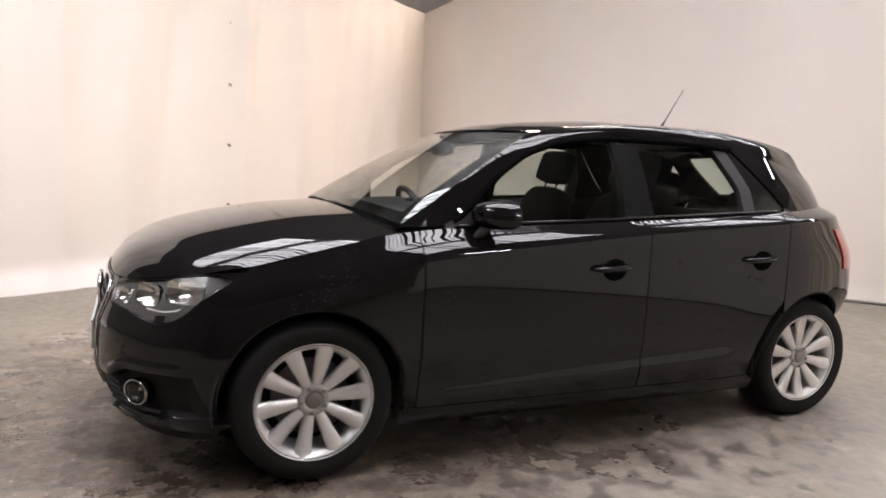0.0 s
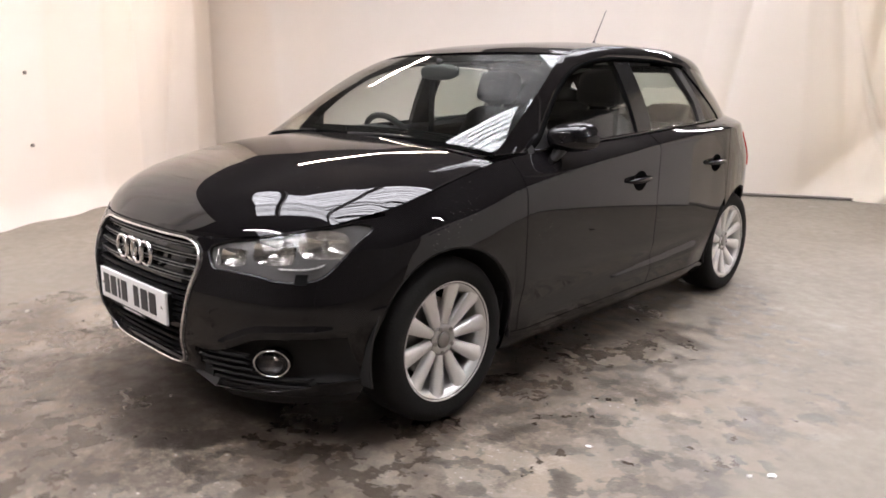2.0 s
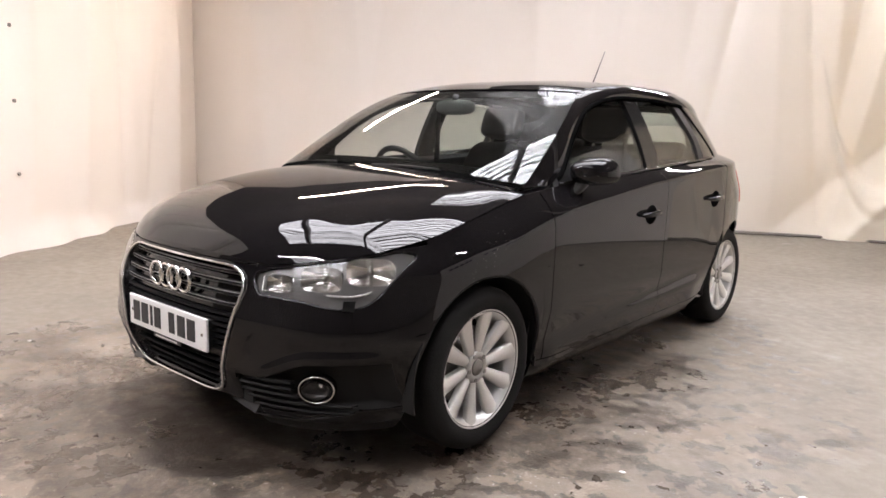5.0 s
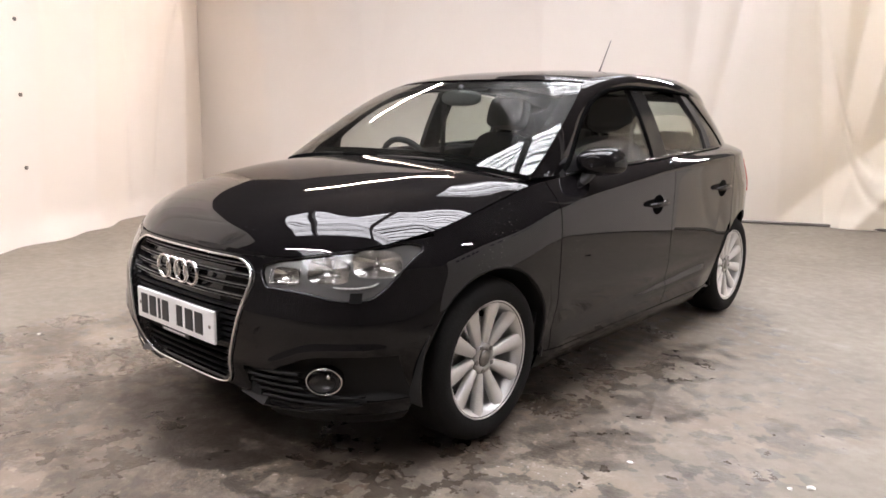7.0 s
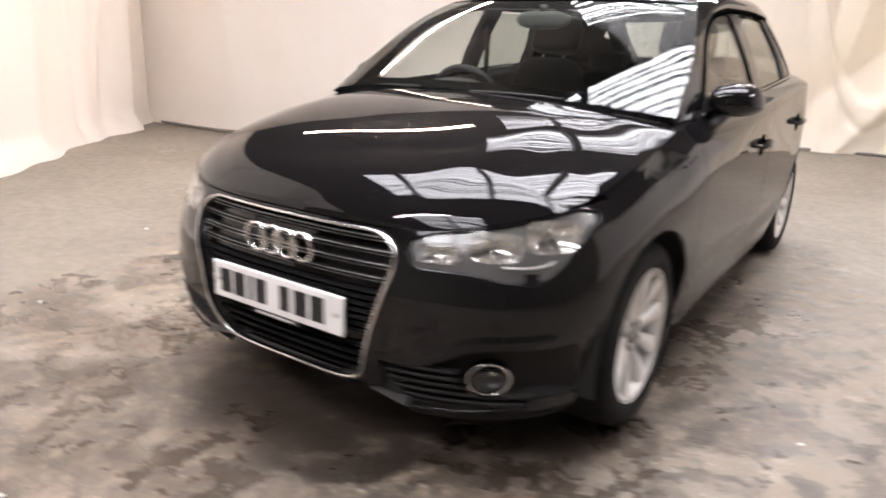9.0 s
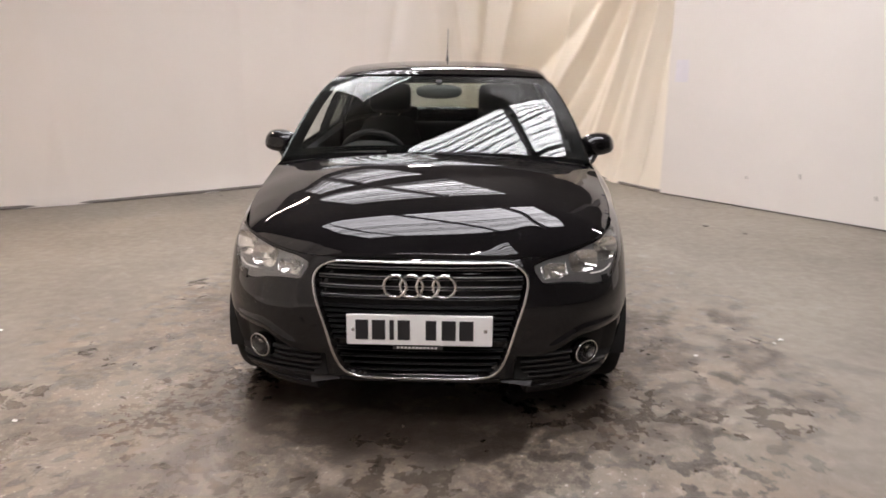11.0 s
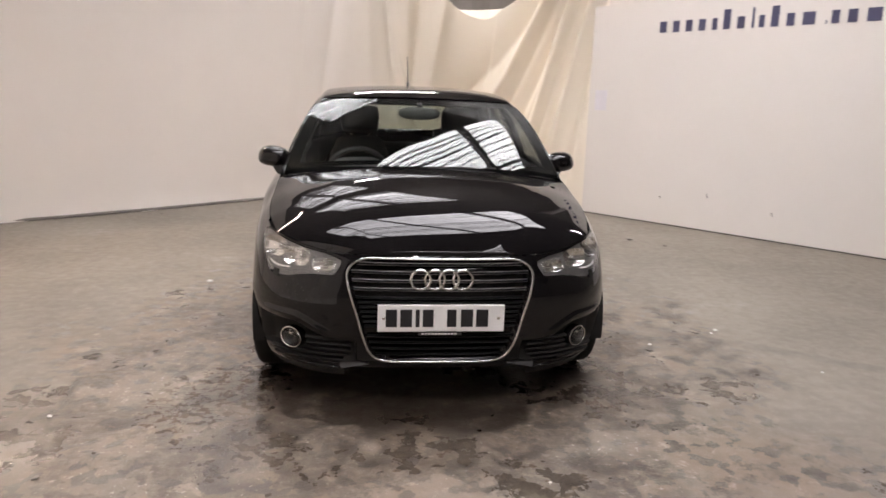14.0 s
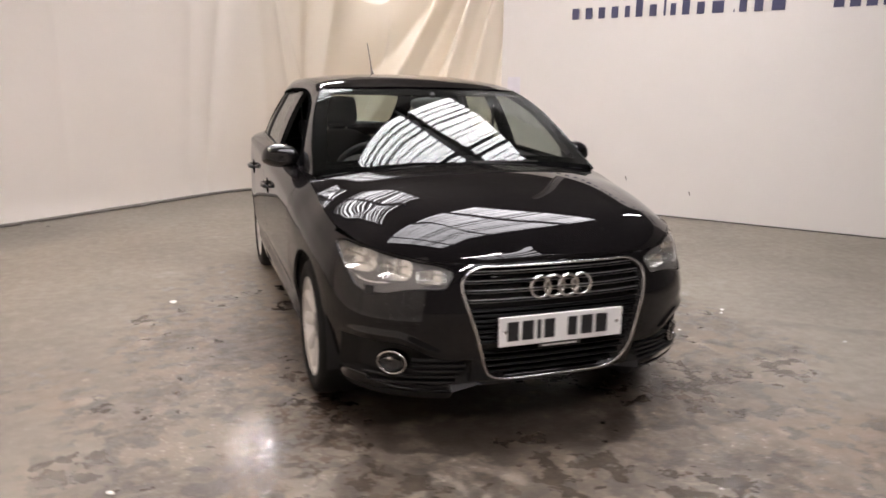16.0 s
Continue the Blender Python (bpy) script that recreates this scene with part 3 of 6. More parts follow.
def curtain(name, pts, h, mat, label, fold, top=None, foot=0.0, du=0.035, dz=0.06, smooth_plan=True, swag=None, taut=0.0):
    """A hung sheet along a plan line, with folds that fade along their height; returns its object."""
    total = sum(np.linalg.norm(np.array(b, float) - np.array(a, float)) for a, b in zip(pts, pts[1:]))
    nu, nz = int(total / du) + 1, int(h / dz) + 1
    ss, zs = np.linspace(0, total, nu), np.linspace(0, 1, nz)
    base = np.array([polyline_at(pts, s)[0] for s in ss])
    nrm = np.array([polyline_at(pts, s)[1] for s in ss])
    if smooth_plan:
        k = 9
        pad = np.pad(base, ((k, k), (0, 0)), mode="edge")
        sm = np.array([pad[i:i + 2 * k + 1].mean(0) for i in range(nu)])
        wgt = np.minimum(1, np.minimum(np.arange(nu), np.arange(nu)[::-1]) / k)[:, None]
        base = base * (1 - wgt) + sm * wgt
        pad = np.pad(nrm, ((k, k), (0, 0)), mode="edge")
        nrm = np.array([pad[i:i + 2 * k + 1].mean(0) for i in range(nu)])
    P = np.zeros((nu, nz, 3))
    for j, f in enumerate(zs):
        hh = np.array([h if top is None else top(s) for s in ss])
        z = f * hh
        off = np.zeros(nu)
        for s0, lean, w, d, reach, *bend in fold:
            c = s0 + lean * (h - z) + (bend[0] * (h - z) ** 2 if bend else 0)
            fade = np.clip(1.15 - (h - z) / (reach * 1.6), 0, 1) if reach < 1.4 else np.clip(0.35 + 0.65 * z / h, 0, 1)
            off += d * np.exp(-np.abs((ss - c) / w) ** 1.5) * fade
        if taut:
            off *= np.clip((h - z) / taut, 0.04, 1) ** 0.8
        if swag:
            # a pouch of slack cloth that ends below in a curved sag
            c, w, z0, d = swag
            low = z0 + 1.1 * ((ss - c) / w) ** 2
            off += d * np.clip((z - low) / 0.10, 0, 1) ** 0.7 * np.clip(1 - (z - low) / 2.2, 0, 1) * np.exp(-((ss - c) / w) ** 4)
            low = z0 - 0.28 + 1.3 * ((ss - c) / w) ** 2
            off += 0.3 * d * np.exp(-((z - low) / 0.06) ** 2) * np.exp(-((ss - c + 0.1) / (0.7 * w)) ** 4)
        off -= foot * np.exp(-(z / 0.12) ** 2) * (1 + 0.4 * np.sin(ss * 3.1) + 0.3 * np.sin(ss * 7.7))
        P[:, j, :2] = base + nrm * off[:, None]
        P[:, j, 2] = z + 0.004
    return sheet(name, P, mat, None, label, t=0.004, centre=(0, 0, 1.5))


w_len = 7.75
wall_w = curtain("curtain_west", WEST, TARP_H, TARP, "", folds(3, 22, (0.5, w_len - 0.4), (0.08, 0.26), (0.07, 0.16)), foot=0.10, smooth_plan=False, taut=0.9)
tagged(wall_w, "white tarpaulin sheet hung as a wall with soft diagonal folds", "curtain", "tarpaulin sheets round the bay")
# ridges fan out from the tied top corner: place at the top, run per metre of drop, width, depth
nook_folds = [(s0, run, w, d, 2.0, 0.0) for s0, run, w, d in (
    (11.05, -1.00, 0.26, 0.20), (11.35, -0.84, 0.17, -0.22), (11.55, -0.64, 0.12, 0.18), (11.66, -0.48, 0.11, -0.17), (11.74, -0.38, 0.08, 0.12), (11.82, -0.30, 0.075, -0.12), (11.90, -0.20, 0.06, 0.09),
    (11.45, -0.74, 0.045, 0.05), (11.62, -0.55, 0.035, -0.05), (11.70, -0.43, 0.03, 0.045))]
north_top = spline([(0, 3.35), (7.9, 3.35), (8.15, 3.2), (NOOK_S, 2.99), (NOOK_S + 0.34, 2.78), (NOOK_S + 0.70, 2.57), (NOOK_S + 0.91, 2.53), (NOOK_S + 1.3, 2.68), (NOOK_S + 1.7, 2.87), (NOOK_S + 2.1, 3.1), (NOOK_S + 2.5, 3.1), (NOOK_S + 3.0, 2.95), (NOOK_S + 3.7, 2.9)])
soft_folds = [(1.6, 0.10, 0.5, 0.05, 2.0, 0.0), (3.2, -0.15, 0.6, -0.05, 2.0, 0.0), (4.6, 0.12, 0.45, 0.04, 2.0, 0.0), (5.9, -0.10, 0.3, -0.04, 2.0, 0.0), (6.75, -0.10, 0.16, 0.06, 2.0, 0.0), (7.25, -0.16, 0.10, 0.09, 2.0, 0.0),
              (7.55, 0.05, 0.14, -0.06, 2.0, 0.0), (7.85, 0.12, 0.09, 0.10, 2.0, 0.0), (8.20, 0.05, 0.13, -0.07, 2.0, 0.0), (8.5, -0.08, 0.10, 0.10, 2.0, 0.0), (8.9, -0.16, 0.12, -0.08, 2.0, 0.0)]
wall_n = curtain("curtain_north", NORTH, TARP_H, AGED, "", folds(8, 12, (0.6, 6.6), (0.12, 0.4), (0.02, 0.05)) + soft_folds + nook_folds, top=lambda s: float(north_top(s)), foot=0.03, du=0.014, dz=0.05, swag=(NOOK_S + 0.30, 0.62, 0.55, 0.13))
tagged(wall_n, "white tarpaulin back sheet, yellowed and bunched in folds at one end", "curtain", "tarpaulin sheets round the bay")

rope = [(*polyline_at(NORTH, NOOK_S + s)[0] - np.array([0.03, 0.02]), 0.018) for s in np.linspace(1.9, 3.4, 20)]
tube_part("hem_rope", [(x + 0.012 * math.sin(9 * y), y, z) for x, y, z in rope], 0.016, BATTEN, wall_n, seg=8)
for s in (1.6, 2.3, 2.9):
    p, top_z = polyline_at(NORTH, NOOK_S + s)[0], float(north_top(NOOK_S + s))
    tube_part("tie", [(p[0], p[1], top_z - 0.05), (p[0], p[1], top_z + 0.12)], 0.006, BATTEN, wall_n, seg=6)

# slack sheet hung behind the sagging top
back_pts = [(0.55, 6.42), (1.2, 6.72), (1.75, 6.62), (2.15, 5.75)]
wall_b = curtain("backing_curtain", back_pts, 2.8, THIN, "", folds(21, 4, (0.2, 2.0), (0.1, 0.2), (0.02, 0.04)), top=lambda s: 2.70 + 0.04 * s)
tagged(wall_b, "white tarpaulin sheet hung behind the sagging corner sheet", "curtain", "tarpaulin sheets round the bay")

# eyelets along the sheet's seam
for k in range(5):
    p = W0 + W_DIR * 2.28 + np.array([0.8, 0.6]) * 0.03
    ob = tube_part("eyelet", [(p[0], p[1], 0.05 + 0.61 * k), (p[0] + 0.012, p[1] + 0.009, 0.05 + 0.61 * k)], 0.016, BATTEN, wall_w, seg=10)

# foot batten under the back sheet
bt = thing("floor_batten", "dusty timber batten holding down the foot of the back sheet", "batten")
nlen = NOOK_S + 1.1
P = []
for s in np.linspace(0.3, nlen - 0.3, 80):
    p, n = polyline_at(NORTH, s)
    P.append((*(p - n * 0.035), 0.02))
tube_part("batten_rail", P, 0.022, BATTEN, bt, seg=6, flat=0.85)

# white board partition with the sign
bm = bmesh.new()
E_LEN = 4.4
en = np.array([-E_DIR[1], E_DIR[0]])
for s in (-0.02, E_LEN):
    for q in (0, 0.09):
        for z in (0.014, 2.5):
            p = E_A + E_DIR * s + en * q
            bm.verts.new((p[0], p[1], z))
bmesh.ops.convex_hull(bm, input=bm.verts[:])
wall_e = tagged(part("wall_partition", bm, WHITEWALL), "white painted board partition, lightly scuffed", "wall", kind="structure")


bm = bmesh.new()
for s in (-0.01, E_LEN - 0.01):
    for q in (0.02, 0.07):
        for z in (0, 0.013):
            p = E_A + E_DIR * s + en * q
            bm.verts.new((p[0], p[1], z))
bmesh.ops.convex_hull(bm, input=bm.verts[:])
part("sole_plate", bm, BEAM, wall_e)


# pale lining wall and a steel post behind the partition
bm = bmesh.new()
for s in (-0.7, 0.62):
    for q in (1.2, 1.28):
        for z in (0, 3.3):
            p = E_A + E_DIR * s + en * q
            bm.verts.new((p[0], p[1], z))
bmesh.ops.convex_hull(bm, input=bm.verts[:])
tagged(part("wall_lining", bm, WHITEWALL), "pale painted lining wall behind the partition", "wall", kind="structure")
p = E_A + E_DIR * 0.72 + en * 1.2
post = thing("steel_column", "grey painted steel column standing behind the partition", "column", Matrix.Translation((p[0], p[1], 0)))
for nm, lo, hi in (("flange", (-0.06, -0.07, 0.012), (0.06, -0.058, HALL_H)), ("web", (-0.005, -0.058, 0.012), (0.005, 0.058, HALL_H)), ("flange", (-0.06, 0.058, 0.012), (0.06, 0.07, HALL_H)), ("base_plate", (-0.1, -0.1, 0), (0.1, 0.1, 0.012))):
    part(nm, box_bm(lo, hi, 0.002, 1), CLADDING, post)


def e_pt(s, z, out=0.004):
    p = E_A + E_DIR * s - en * out
    return Vector((p[0], p[1], z))


def flat_strip(a, b, half, out=0.006):
    """A flat bar on the partition from (s, z) a to b."""
    d = Vector((b[0] - a[0], b[1] - a[1])).normalized()
    n = Vector((-d.y, d.x)) * half
    bm = bmesh.new()
    vs = []
    for o in (0.0005, out):
        for q in ((a[0] - n.x, a[1] - n.y), (b[0] - n.x, b[1] - n.y), (b[0] + n.x, b[1] + n.y), (a[0] + n.x, a[1] + n.y)):
            vs.append(bm.verts.new(e_pt(q[0], q[1], o)))
    bmesh.ops.convex_hull(bm, input=vs)
    return bm


sign = thing("wall_sign", "dark blue lettering shown as plain bars on the white partition", "sign")
# one bar for each letter: place, width and height
s = 0.87
for w, hgt in ((.14, .12), (.13, .12), (.13, .12), (.13, .12), (.10, .12), (.13, .20), (.13, .12), (.05, .20), (.10, .12), (.13, .20), (.13, .12), (.19, .12), (.03, .03), (.12, .12), (.14, .12), (.20, .12)):
    part("letter_bar", flat_strip((s + 0.01, 2.155 + hgt / 2), (s + w * 0.66, 2.155 + hgt / 2), hgt / 2), SIGNBLUE, sign)
    s += w + 0.022
s = 3.53
for k in range(5):
    part("letter_bar", flat_strip((s, 2.155 + 0.08), (s + 0.09, 2.155 + 0.08), 0.08), SIGNBLUE, sign)
    s += 0.135

# lamps
tube_lamp((-5.45, 1.95, 4.4), (-3.15, 3.7, 4.4), TUBE)
tube_lamp((-0.9, -5.7, 4.4), (0.95, -4.27, 4.4), COOLTUBE)
tube_lamp((5.3, 1.35, 4.4), (7.1, 2.74, 4.4), COOLTUBE)
tube_lamp((-0.85, 6.6, 4.4), (1.0, 8.03, 4.4), COOLTUBE)

# unseen glowing panels, added to light the west sheet from behind
n_w = np.array([-0.8, -0.6])
side = thing("side_fill_panels", "added glowing fill panels, unseen behind the west tarpaulin", "window", kind="structure")
for k in range(4):
    a, b = W0 + W_DIR * (-0.7 + 1.8 * k) + n_w * 1.1, W0 + W_DIR * (-0.7 + 1.8 * k + 1.74) + n_w * 1.1
    bm = bmesh.new()
    for p in (a, b):
        for q in (0, 0.04):
            for z in (0.25, 3.0):
                o = p + n_w * q
                bm.verts.new((o[0], o[1], z))
    bmesh.ops.convex_hull(bm, input=bm.verts[:])
    part("fill_panel", bm, SIDEFILL, side)

# warm glowing panels added out of view to brighten the corner sheets
nook_fill = thing("corner_fill_panels", "added glowing fill panels, unseen behind the corner sheets", "window", kind="structure")
for k in range(2):
    a, b = np.array([1.6 + 0.45 * k, 7.5 - 1.25 * k]), np.array([2.02 + 0.45 * k, 6.32 - 1.25 * k])
    o = np.array([1.15, 0.35])
    bm = bmesh.new()
    for p in (a, b):
        for q in (0.0, 0.04):
            for z in (0.4, 2.7):
                r = p + o * (1 + q)
                bm.verts.new((r[0], r[1], z))
    bmesh.ops.convex_hull(bm, input=bm.verts[:])
    part("fill_panel", bm, CORNERFILL, nook_fill)
bm = box_bm((0.2, 7.55, 0.4), (1.7, 7.6, 2.55))
part("fill_panel", bm, CORNERFILL, nook_fill)

# cool glowing panels added behind the back sheet to lift its brightness, never in view
north_fill = thing("north_fill_panels", "added glowing fill panels, unseen behind the back tarpaulin", "window", kind="structure")
for k in range(4):
    a = np.array([-6.3, 3.3]) + np.array([1.18, 0.78]) * k
    b = a + np.array([1.12, 0.74])
    bm = bmesh.new()
    for p in (a, b):
        for q in (0.0, 0.04):
            for z in (0.4, 2.7):
                r = p + np.array([-0.55, 0.83]) * q
                bm.verts.new((r[0], r[1], z))
    bmesh.ops.convex_hull(bm, input=bm.verts[:])
    part("fill_panel", bm, NORTHFILL, north_fill)

# notice and scuffs on the partition
NOTICE = material("faded_paper", (0.66, 0.63, 0.66), 0.7, vary=0.08, scale=8)
part("paper_notice", flat_strip((0.07, 1.40), (0.24, 1.40), 0.12, 0.003), NOTICE, None)
tagged(bpy.data.objects["paper_notice"], "faded pale paper notice stuck on the white partition", "notice")
for sx, sz, l in ((1.63, 0.42, 0.05), (1.06, 0.33, 0.03), (2.35, 0.30, 0.04)):
    part("scuff_mark", flat_strip((sx, sz), (sx + 0.012, sz - l), 0.006, 0.0015), BATTEN, wall_e)

# crumbs of litter on the floor
LITTER = material("white_litter", (0.72, 0.70, 0.66), 0.6, vary=0.1, scale=40)
rng = random.Random(11)


def litter(x, y, size, mat, label):
    bm = bmesh.new()
    bmesh.ops.create_icosphere(bm, subdivisions=2, radius=size)
    for v in bm.verts:
        v.co = Vector((v.co.x * rng.uniform(0.6, 1.3), v.co.y * rng.uniform(0.5, 1.0), v.co.z * 0.3))
    lo = min(v.co.z for v in bm.verts)
    turn = Matrix.Rotation(rng.uniform(0, 6), 3, "Z")
    for v in bm.verts:
        v.co = turn @ v.co + Vector((x, y, -lo + 0.0005))
    tagged(part("litter", bm, mat), label, "litter", "crumbs of litter on the floor")


for x, y, q in ((-1.43, 0.36, 0.026), (1.81, -0.81, 0.016), (1.76, -0.86, 0.010), (1.30, -1.05, 0.010), (-1.60, -1.88, 0.013), (0.35, -2.5, 0.008), (-0.35, -2.62, 0.009), (2.05, -1.5, 0.008), (-2.3, -0.9, 0.012), (-0.6, -2.9, 0.007)):
    litter(x, y, q, LITTER, "small white crumb of litter lying on the concrete")
for x, y, q in ((-1.44, -2.38, 0.014), (2.35, 2.1, 0.035), (2.6, 1.8, 0.02), (-2.6, 3.4, 0.02)):
    litter(x, y, q, BATTEN, "small dark scrap lying on the concrete")

# damp white rag by the rear wheel
RAG = material("damp_white_rag", (0.62, 0.60, 0.57), 0.8, vary=0.15, scale=30, bump=0.3, bump_scale=80)
P = np.zeros((26, 14, 3))
for i in range(26):
    for j in range(14):
        u, v = i / 25, j / 13
        P[i, j] = (0.40 + 0.20 * u + 0.02 * math.sin(9 * v + 4 * u), 1.30 - 0.10 * u + 0.085 * (v - 0.5) * (1.2 - 0.7 * abs(math.sin(4 * u + 0.6))), 0.010 + 0.016 * abs(math.sin(11 * u + 5 * v)) * math.sin(math.pi * v) + 0.010 * math.sin(math.pi * u))
tagged(sheet("floor_rag", P, RAG, None, t=0.004, centre=(0.5, 1.25, -1)), "crumpled damp white rag lying beside the rear tyre", "rag")

# ---- the car: front at -y, its left side at +x ----
car = thing("hatchback_car", "glossy black five-door hatchback with silver ten-spoke wheels, damp and dusty", "car")
nexp = spline([(0.14, 2.9), (0.45, 2.85), (0.62, 2.65), (0.75, 2.5), (0.95, 2.45)])
Y0 = -1.2                     # where the nose begins to round in plan
FA, RA = -1.2345, 1.2345      # axles
WR, ARCH = 0.298, 0.343       # tyre and arch radius
nose = spline([(0.14, -1.86), (0.20, -1.915), (0.27, -1.945), (0.38, -1.98), (0.52, -1.98), (0.62, -1.957), (0.70, -1.918), (0.74, -1.886), (0.78, -1.835), (0.86, -1.72), (0.95, -1.55)])
tail = spline([(0.14, 1.66), (0.25, 1.76), (0.35, 1.85), (0.45, 1.93), (0.62, 1.965), (0.78, 1.93), (0.95, 1.90), (1.06, 1.85)])
side_top = spline([(-2.0, 0.74), (-1.62, 0.752), (-1.46, 0.778), (-1.3, 0.818), (-1.1, 0.864), (-0.93, 0.902), (-0.7, 0.927), (0, 0.965), (0.8, 1.008), (1.3, 1.035), (1.6, 1.045), (2.0, 1.05)])
side_in = spline([(-2.0, 0.85), (-1.62, 0.82), (-1.46, 0.785), (-1.3, 0.772), (-1.1, 0.768), (-0.93, 0.770), (-0.5, 0.780), (0, 0.785), (0.8, 0.776), (1.3, 0.752), (2.0, 0.74)])
tail_n = spline([(0.1, 1.9), (0.35, 2.1), (0.47, 2.35), (0.6, 2.6), (0.77, 2.6), (0.95, 2.15), (1.06, 2.0)])
ZN = np.linspace(0.0, 1.0, 160)


round_over = spline([(-2.0, 1.75), (-1.4, 1.9), (-1.1, 1.8), (-0.85, 1.5), (-0.6, 1.3), (0.1, 0.78), (0.8, 0.58), (2.0, 0.55)])


def smooth(d, w):
    t = np.clip(d / w, 0, 1)
    return t * t * (3 - 2 * t)


def profile(y):
    """Heights and half-widths of the flank at y, before the plan's rounding."""
    zt, xt = float(side_top(y)), float(side_in(y))
    hip = 0.019 * float(smooth(y + 1.15, 0.4)) * float(smooth(1.5 - y, 0.5))
    wide = 0.864 - 0.1 * hip + 0.006 * math.exp(-((y + 1.58) / 0.15) ** 2) - 0.020 * float(smooth(-0.80 - y, 0.70))
    low = 0.010 * math.exp(-((y - FA) / 0.42) ** 2) + 0.008 * math.exp(-((y + 1.58) / 0.15) ** 2) + 0.012 * math.exp(-((y - RA) / 0.42) ** 2)
    k = float(round_over(y))
    f = spline([(0.14, 0.765), (0.20, 0.792 + low), (0.27, 0.811 + low), (0.36, 0.825 + low + 0.6 * hip), (0.47, 0.839 + low + hip), (zt - 0.14 * k, wide), (zt - 0.078 * k, wide - 0.004 * k),
                (zt - 0.042 * k, 0.62 * wide + 0.38 * xt), (zt - 0.017 * k, 0.25 * wide + 0.75 * xt), (zt, xt)])
    z = 0.14 + (zt - 0.14) * ZN
    # pressed blade along the foot of the doors, its crease rising to the rear
    crease = 0.345 + 0.085 * (y + 0.8) / 1.6
    blade = 0.026 * smooth(crease - z, 0.085) * smooth(z - 0.13, 0.09) * float(smooth(y + 0.93, 0.16)) * float(smooth(0.92 - y, 0.30))
    return z, f(z) + blade


PROF_Y = np.linspace(-2.0, 2.0, 401)
PROF = [profile(y) for y in PROF_Y]


def flank_raw(y, z):
    f = min(max((y + 2.0) / 0.01, 0.0), 399.999)
    k = int(f)
    a, b = np.interp(z, *PROF[k]), np.interp(z, *PROF[k + 1])
    return float(a + (b - a) * (f - k))


def plan(y, z):
    """Rounding of the plan at the nose and the tail."""
    if y < Y0:
        q = min(1.0, (Y0 - y) / (Y0 - float(nose(z))))
        n = float(nexp(z))
        return (1 - q ** n) ** (1 / n)
    if y > 0.9:
        q = min(1.0, (y - 0.9) / (float(tail(z)) - 0.9))
        n = float(tail_n(z))
        return (1 - q ** n) ** (1 / n)
    return 1.0


def flank(y, z):
    return flank_raw(y, z) * plan(y, z)


def front_pt(th, z):
    """Point of the nose at plan angle th (degrees from the middle) and height z."""
    c, s, n = math.cos(radians(th)), math.sin(radians(th)), float(nexp(z))
    y = Y0 - (Y0 - float(nose(z))) * max(c, 0) ** (2 / n)
    return np.array([flank_raw(y, z) * max(s, 0) ** (2 / n), y, z])


def front_y(x, z):
    q, n = min(1.0, abs(x) / 0.866), float(nexp(z))
    return Y0 - (Y0 - float(nose(z))) * (1 - q ** n) ** (1 / n)


def angle_of(x, z):
    lo, hi = 0.0, 89.0
    for _ in range(40):
        m = (lo + hi) / 2
        lo, hi = (m, hi) if front_pt(m, z)[0] < x else (lo, m)
    return lo


# outlines on the nose
grille_half = spline([(0.248, 0.20), (0.256, 0.245), (0.275, 0.278), (0.31, 0.297), (0.45, 0.338), (0.60, 0.380), (0.625, 0.383), (0.65, 0.372), (0.672, 0.345), (0.686, 0.305)])
GR_LO, GR_HI = 0.248, 0.686
LAMP_A = angle_of(0.412, 0.65)
LAMP_B = math.degrees(math.acos(((Y0 + 1.550) / (Y0 - float(nose(0.68)))) ** (float(nexp(0.68)) / 2)))
_lo = spline([(0, 0.655), (0.06, 0.612), (0.2, 0.609), (0.36, 0.599), (0.48, 0.586), (0.60, 0.583), (0.70, 0.590), (0.78, 0.617), (0.84, 0.655), (0.90, 0.69), (0.96, 0.715), (1, 0.725)])
_hi = spline([(0, 0.672), (0.08, 0.688), (0.33, 0.712), (0.47, 0.724), (0.69, 0.742), (0.88, 0.748), (1, 0.738)])


def lamp_lo(th):
    return _lo((th - LAMP_A) / (LAMP_B - LAMP_A))


def lamp_hi(th):
    h = float(_hi((th - LAMP_A) / (LAMP_B - LAMP_A)))
    for _ in range(3):
        h = min(h, float(top_seam(front_pt(th, h)[0])) - 0.007)
    return h


top_seam = spline([(0, 0.696), (0.33, 0.694), (0.42, 0.696), (0.52, 0.707), (0.62, 0.726), (0.68, 0.740), (0.74, 0.758), (0.80, 0.782)])


def fog_mask(x, z):
    """Inside depth of the lower side intake round the fog lamp."""
    lo = 0.222 + 0.02 * smooth(x - 0.55, 0.2)
    hi = 0.345 + 0.060 * smooth(x - 0.44, 0.18)
    return min(z - lo, hi - z, (x - 0.345) * 0.8, (0.79 - x) * 0.25)


def bumper_edge(z):
    if z < WR:
        return FA - ARCH
    if z < 0.56:
        return FA - math.sqrt(max(ARCH**2 - (z - WR) ** 2, 0))
    return max(FA - math.sqrt(max(ARCH**2 - (0.56 - WR) ** 2, 0)), -1.47) - 0.0


def edge_angle(z):
    L = Y0 - float(nose(z))
    return math.degrees(math.acos(min(1, max(0, (Y0 - bumper_edge(z)) / L)) ** (float(nexp(z)) / 2)))


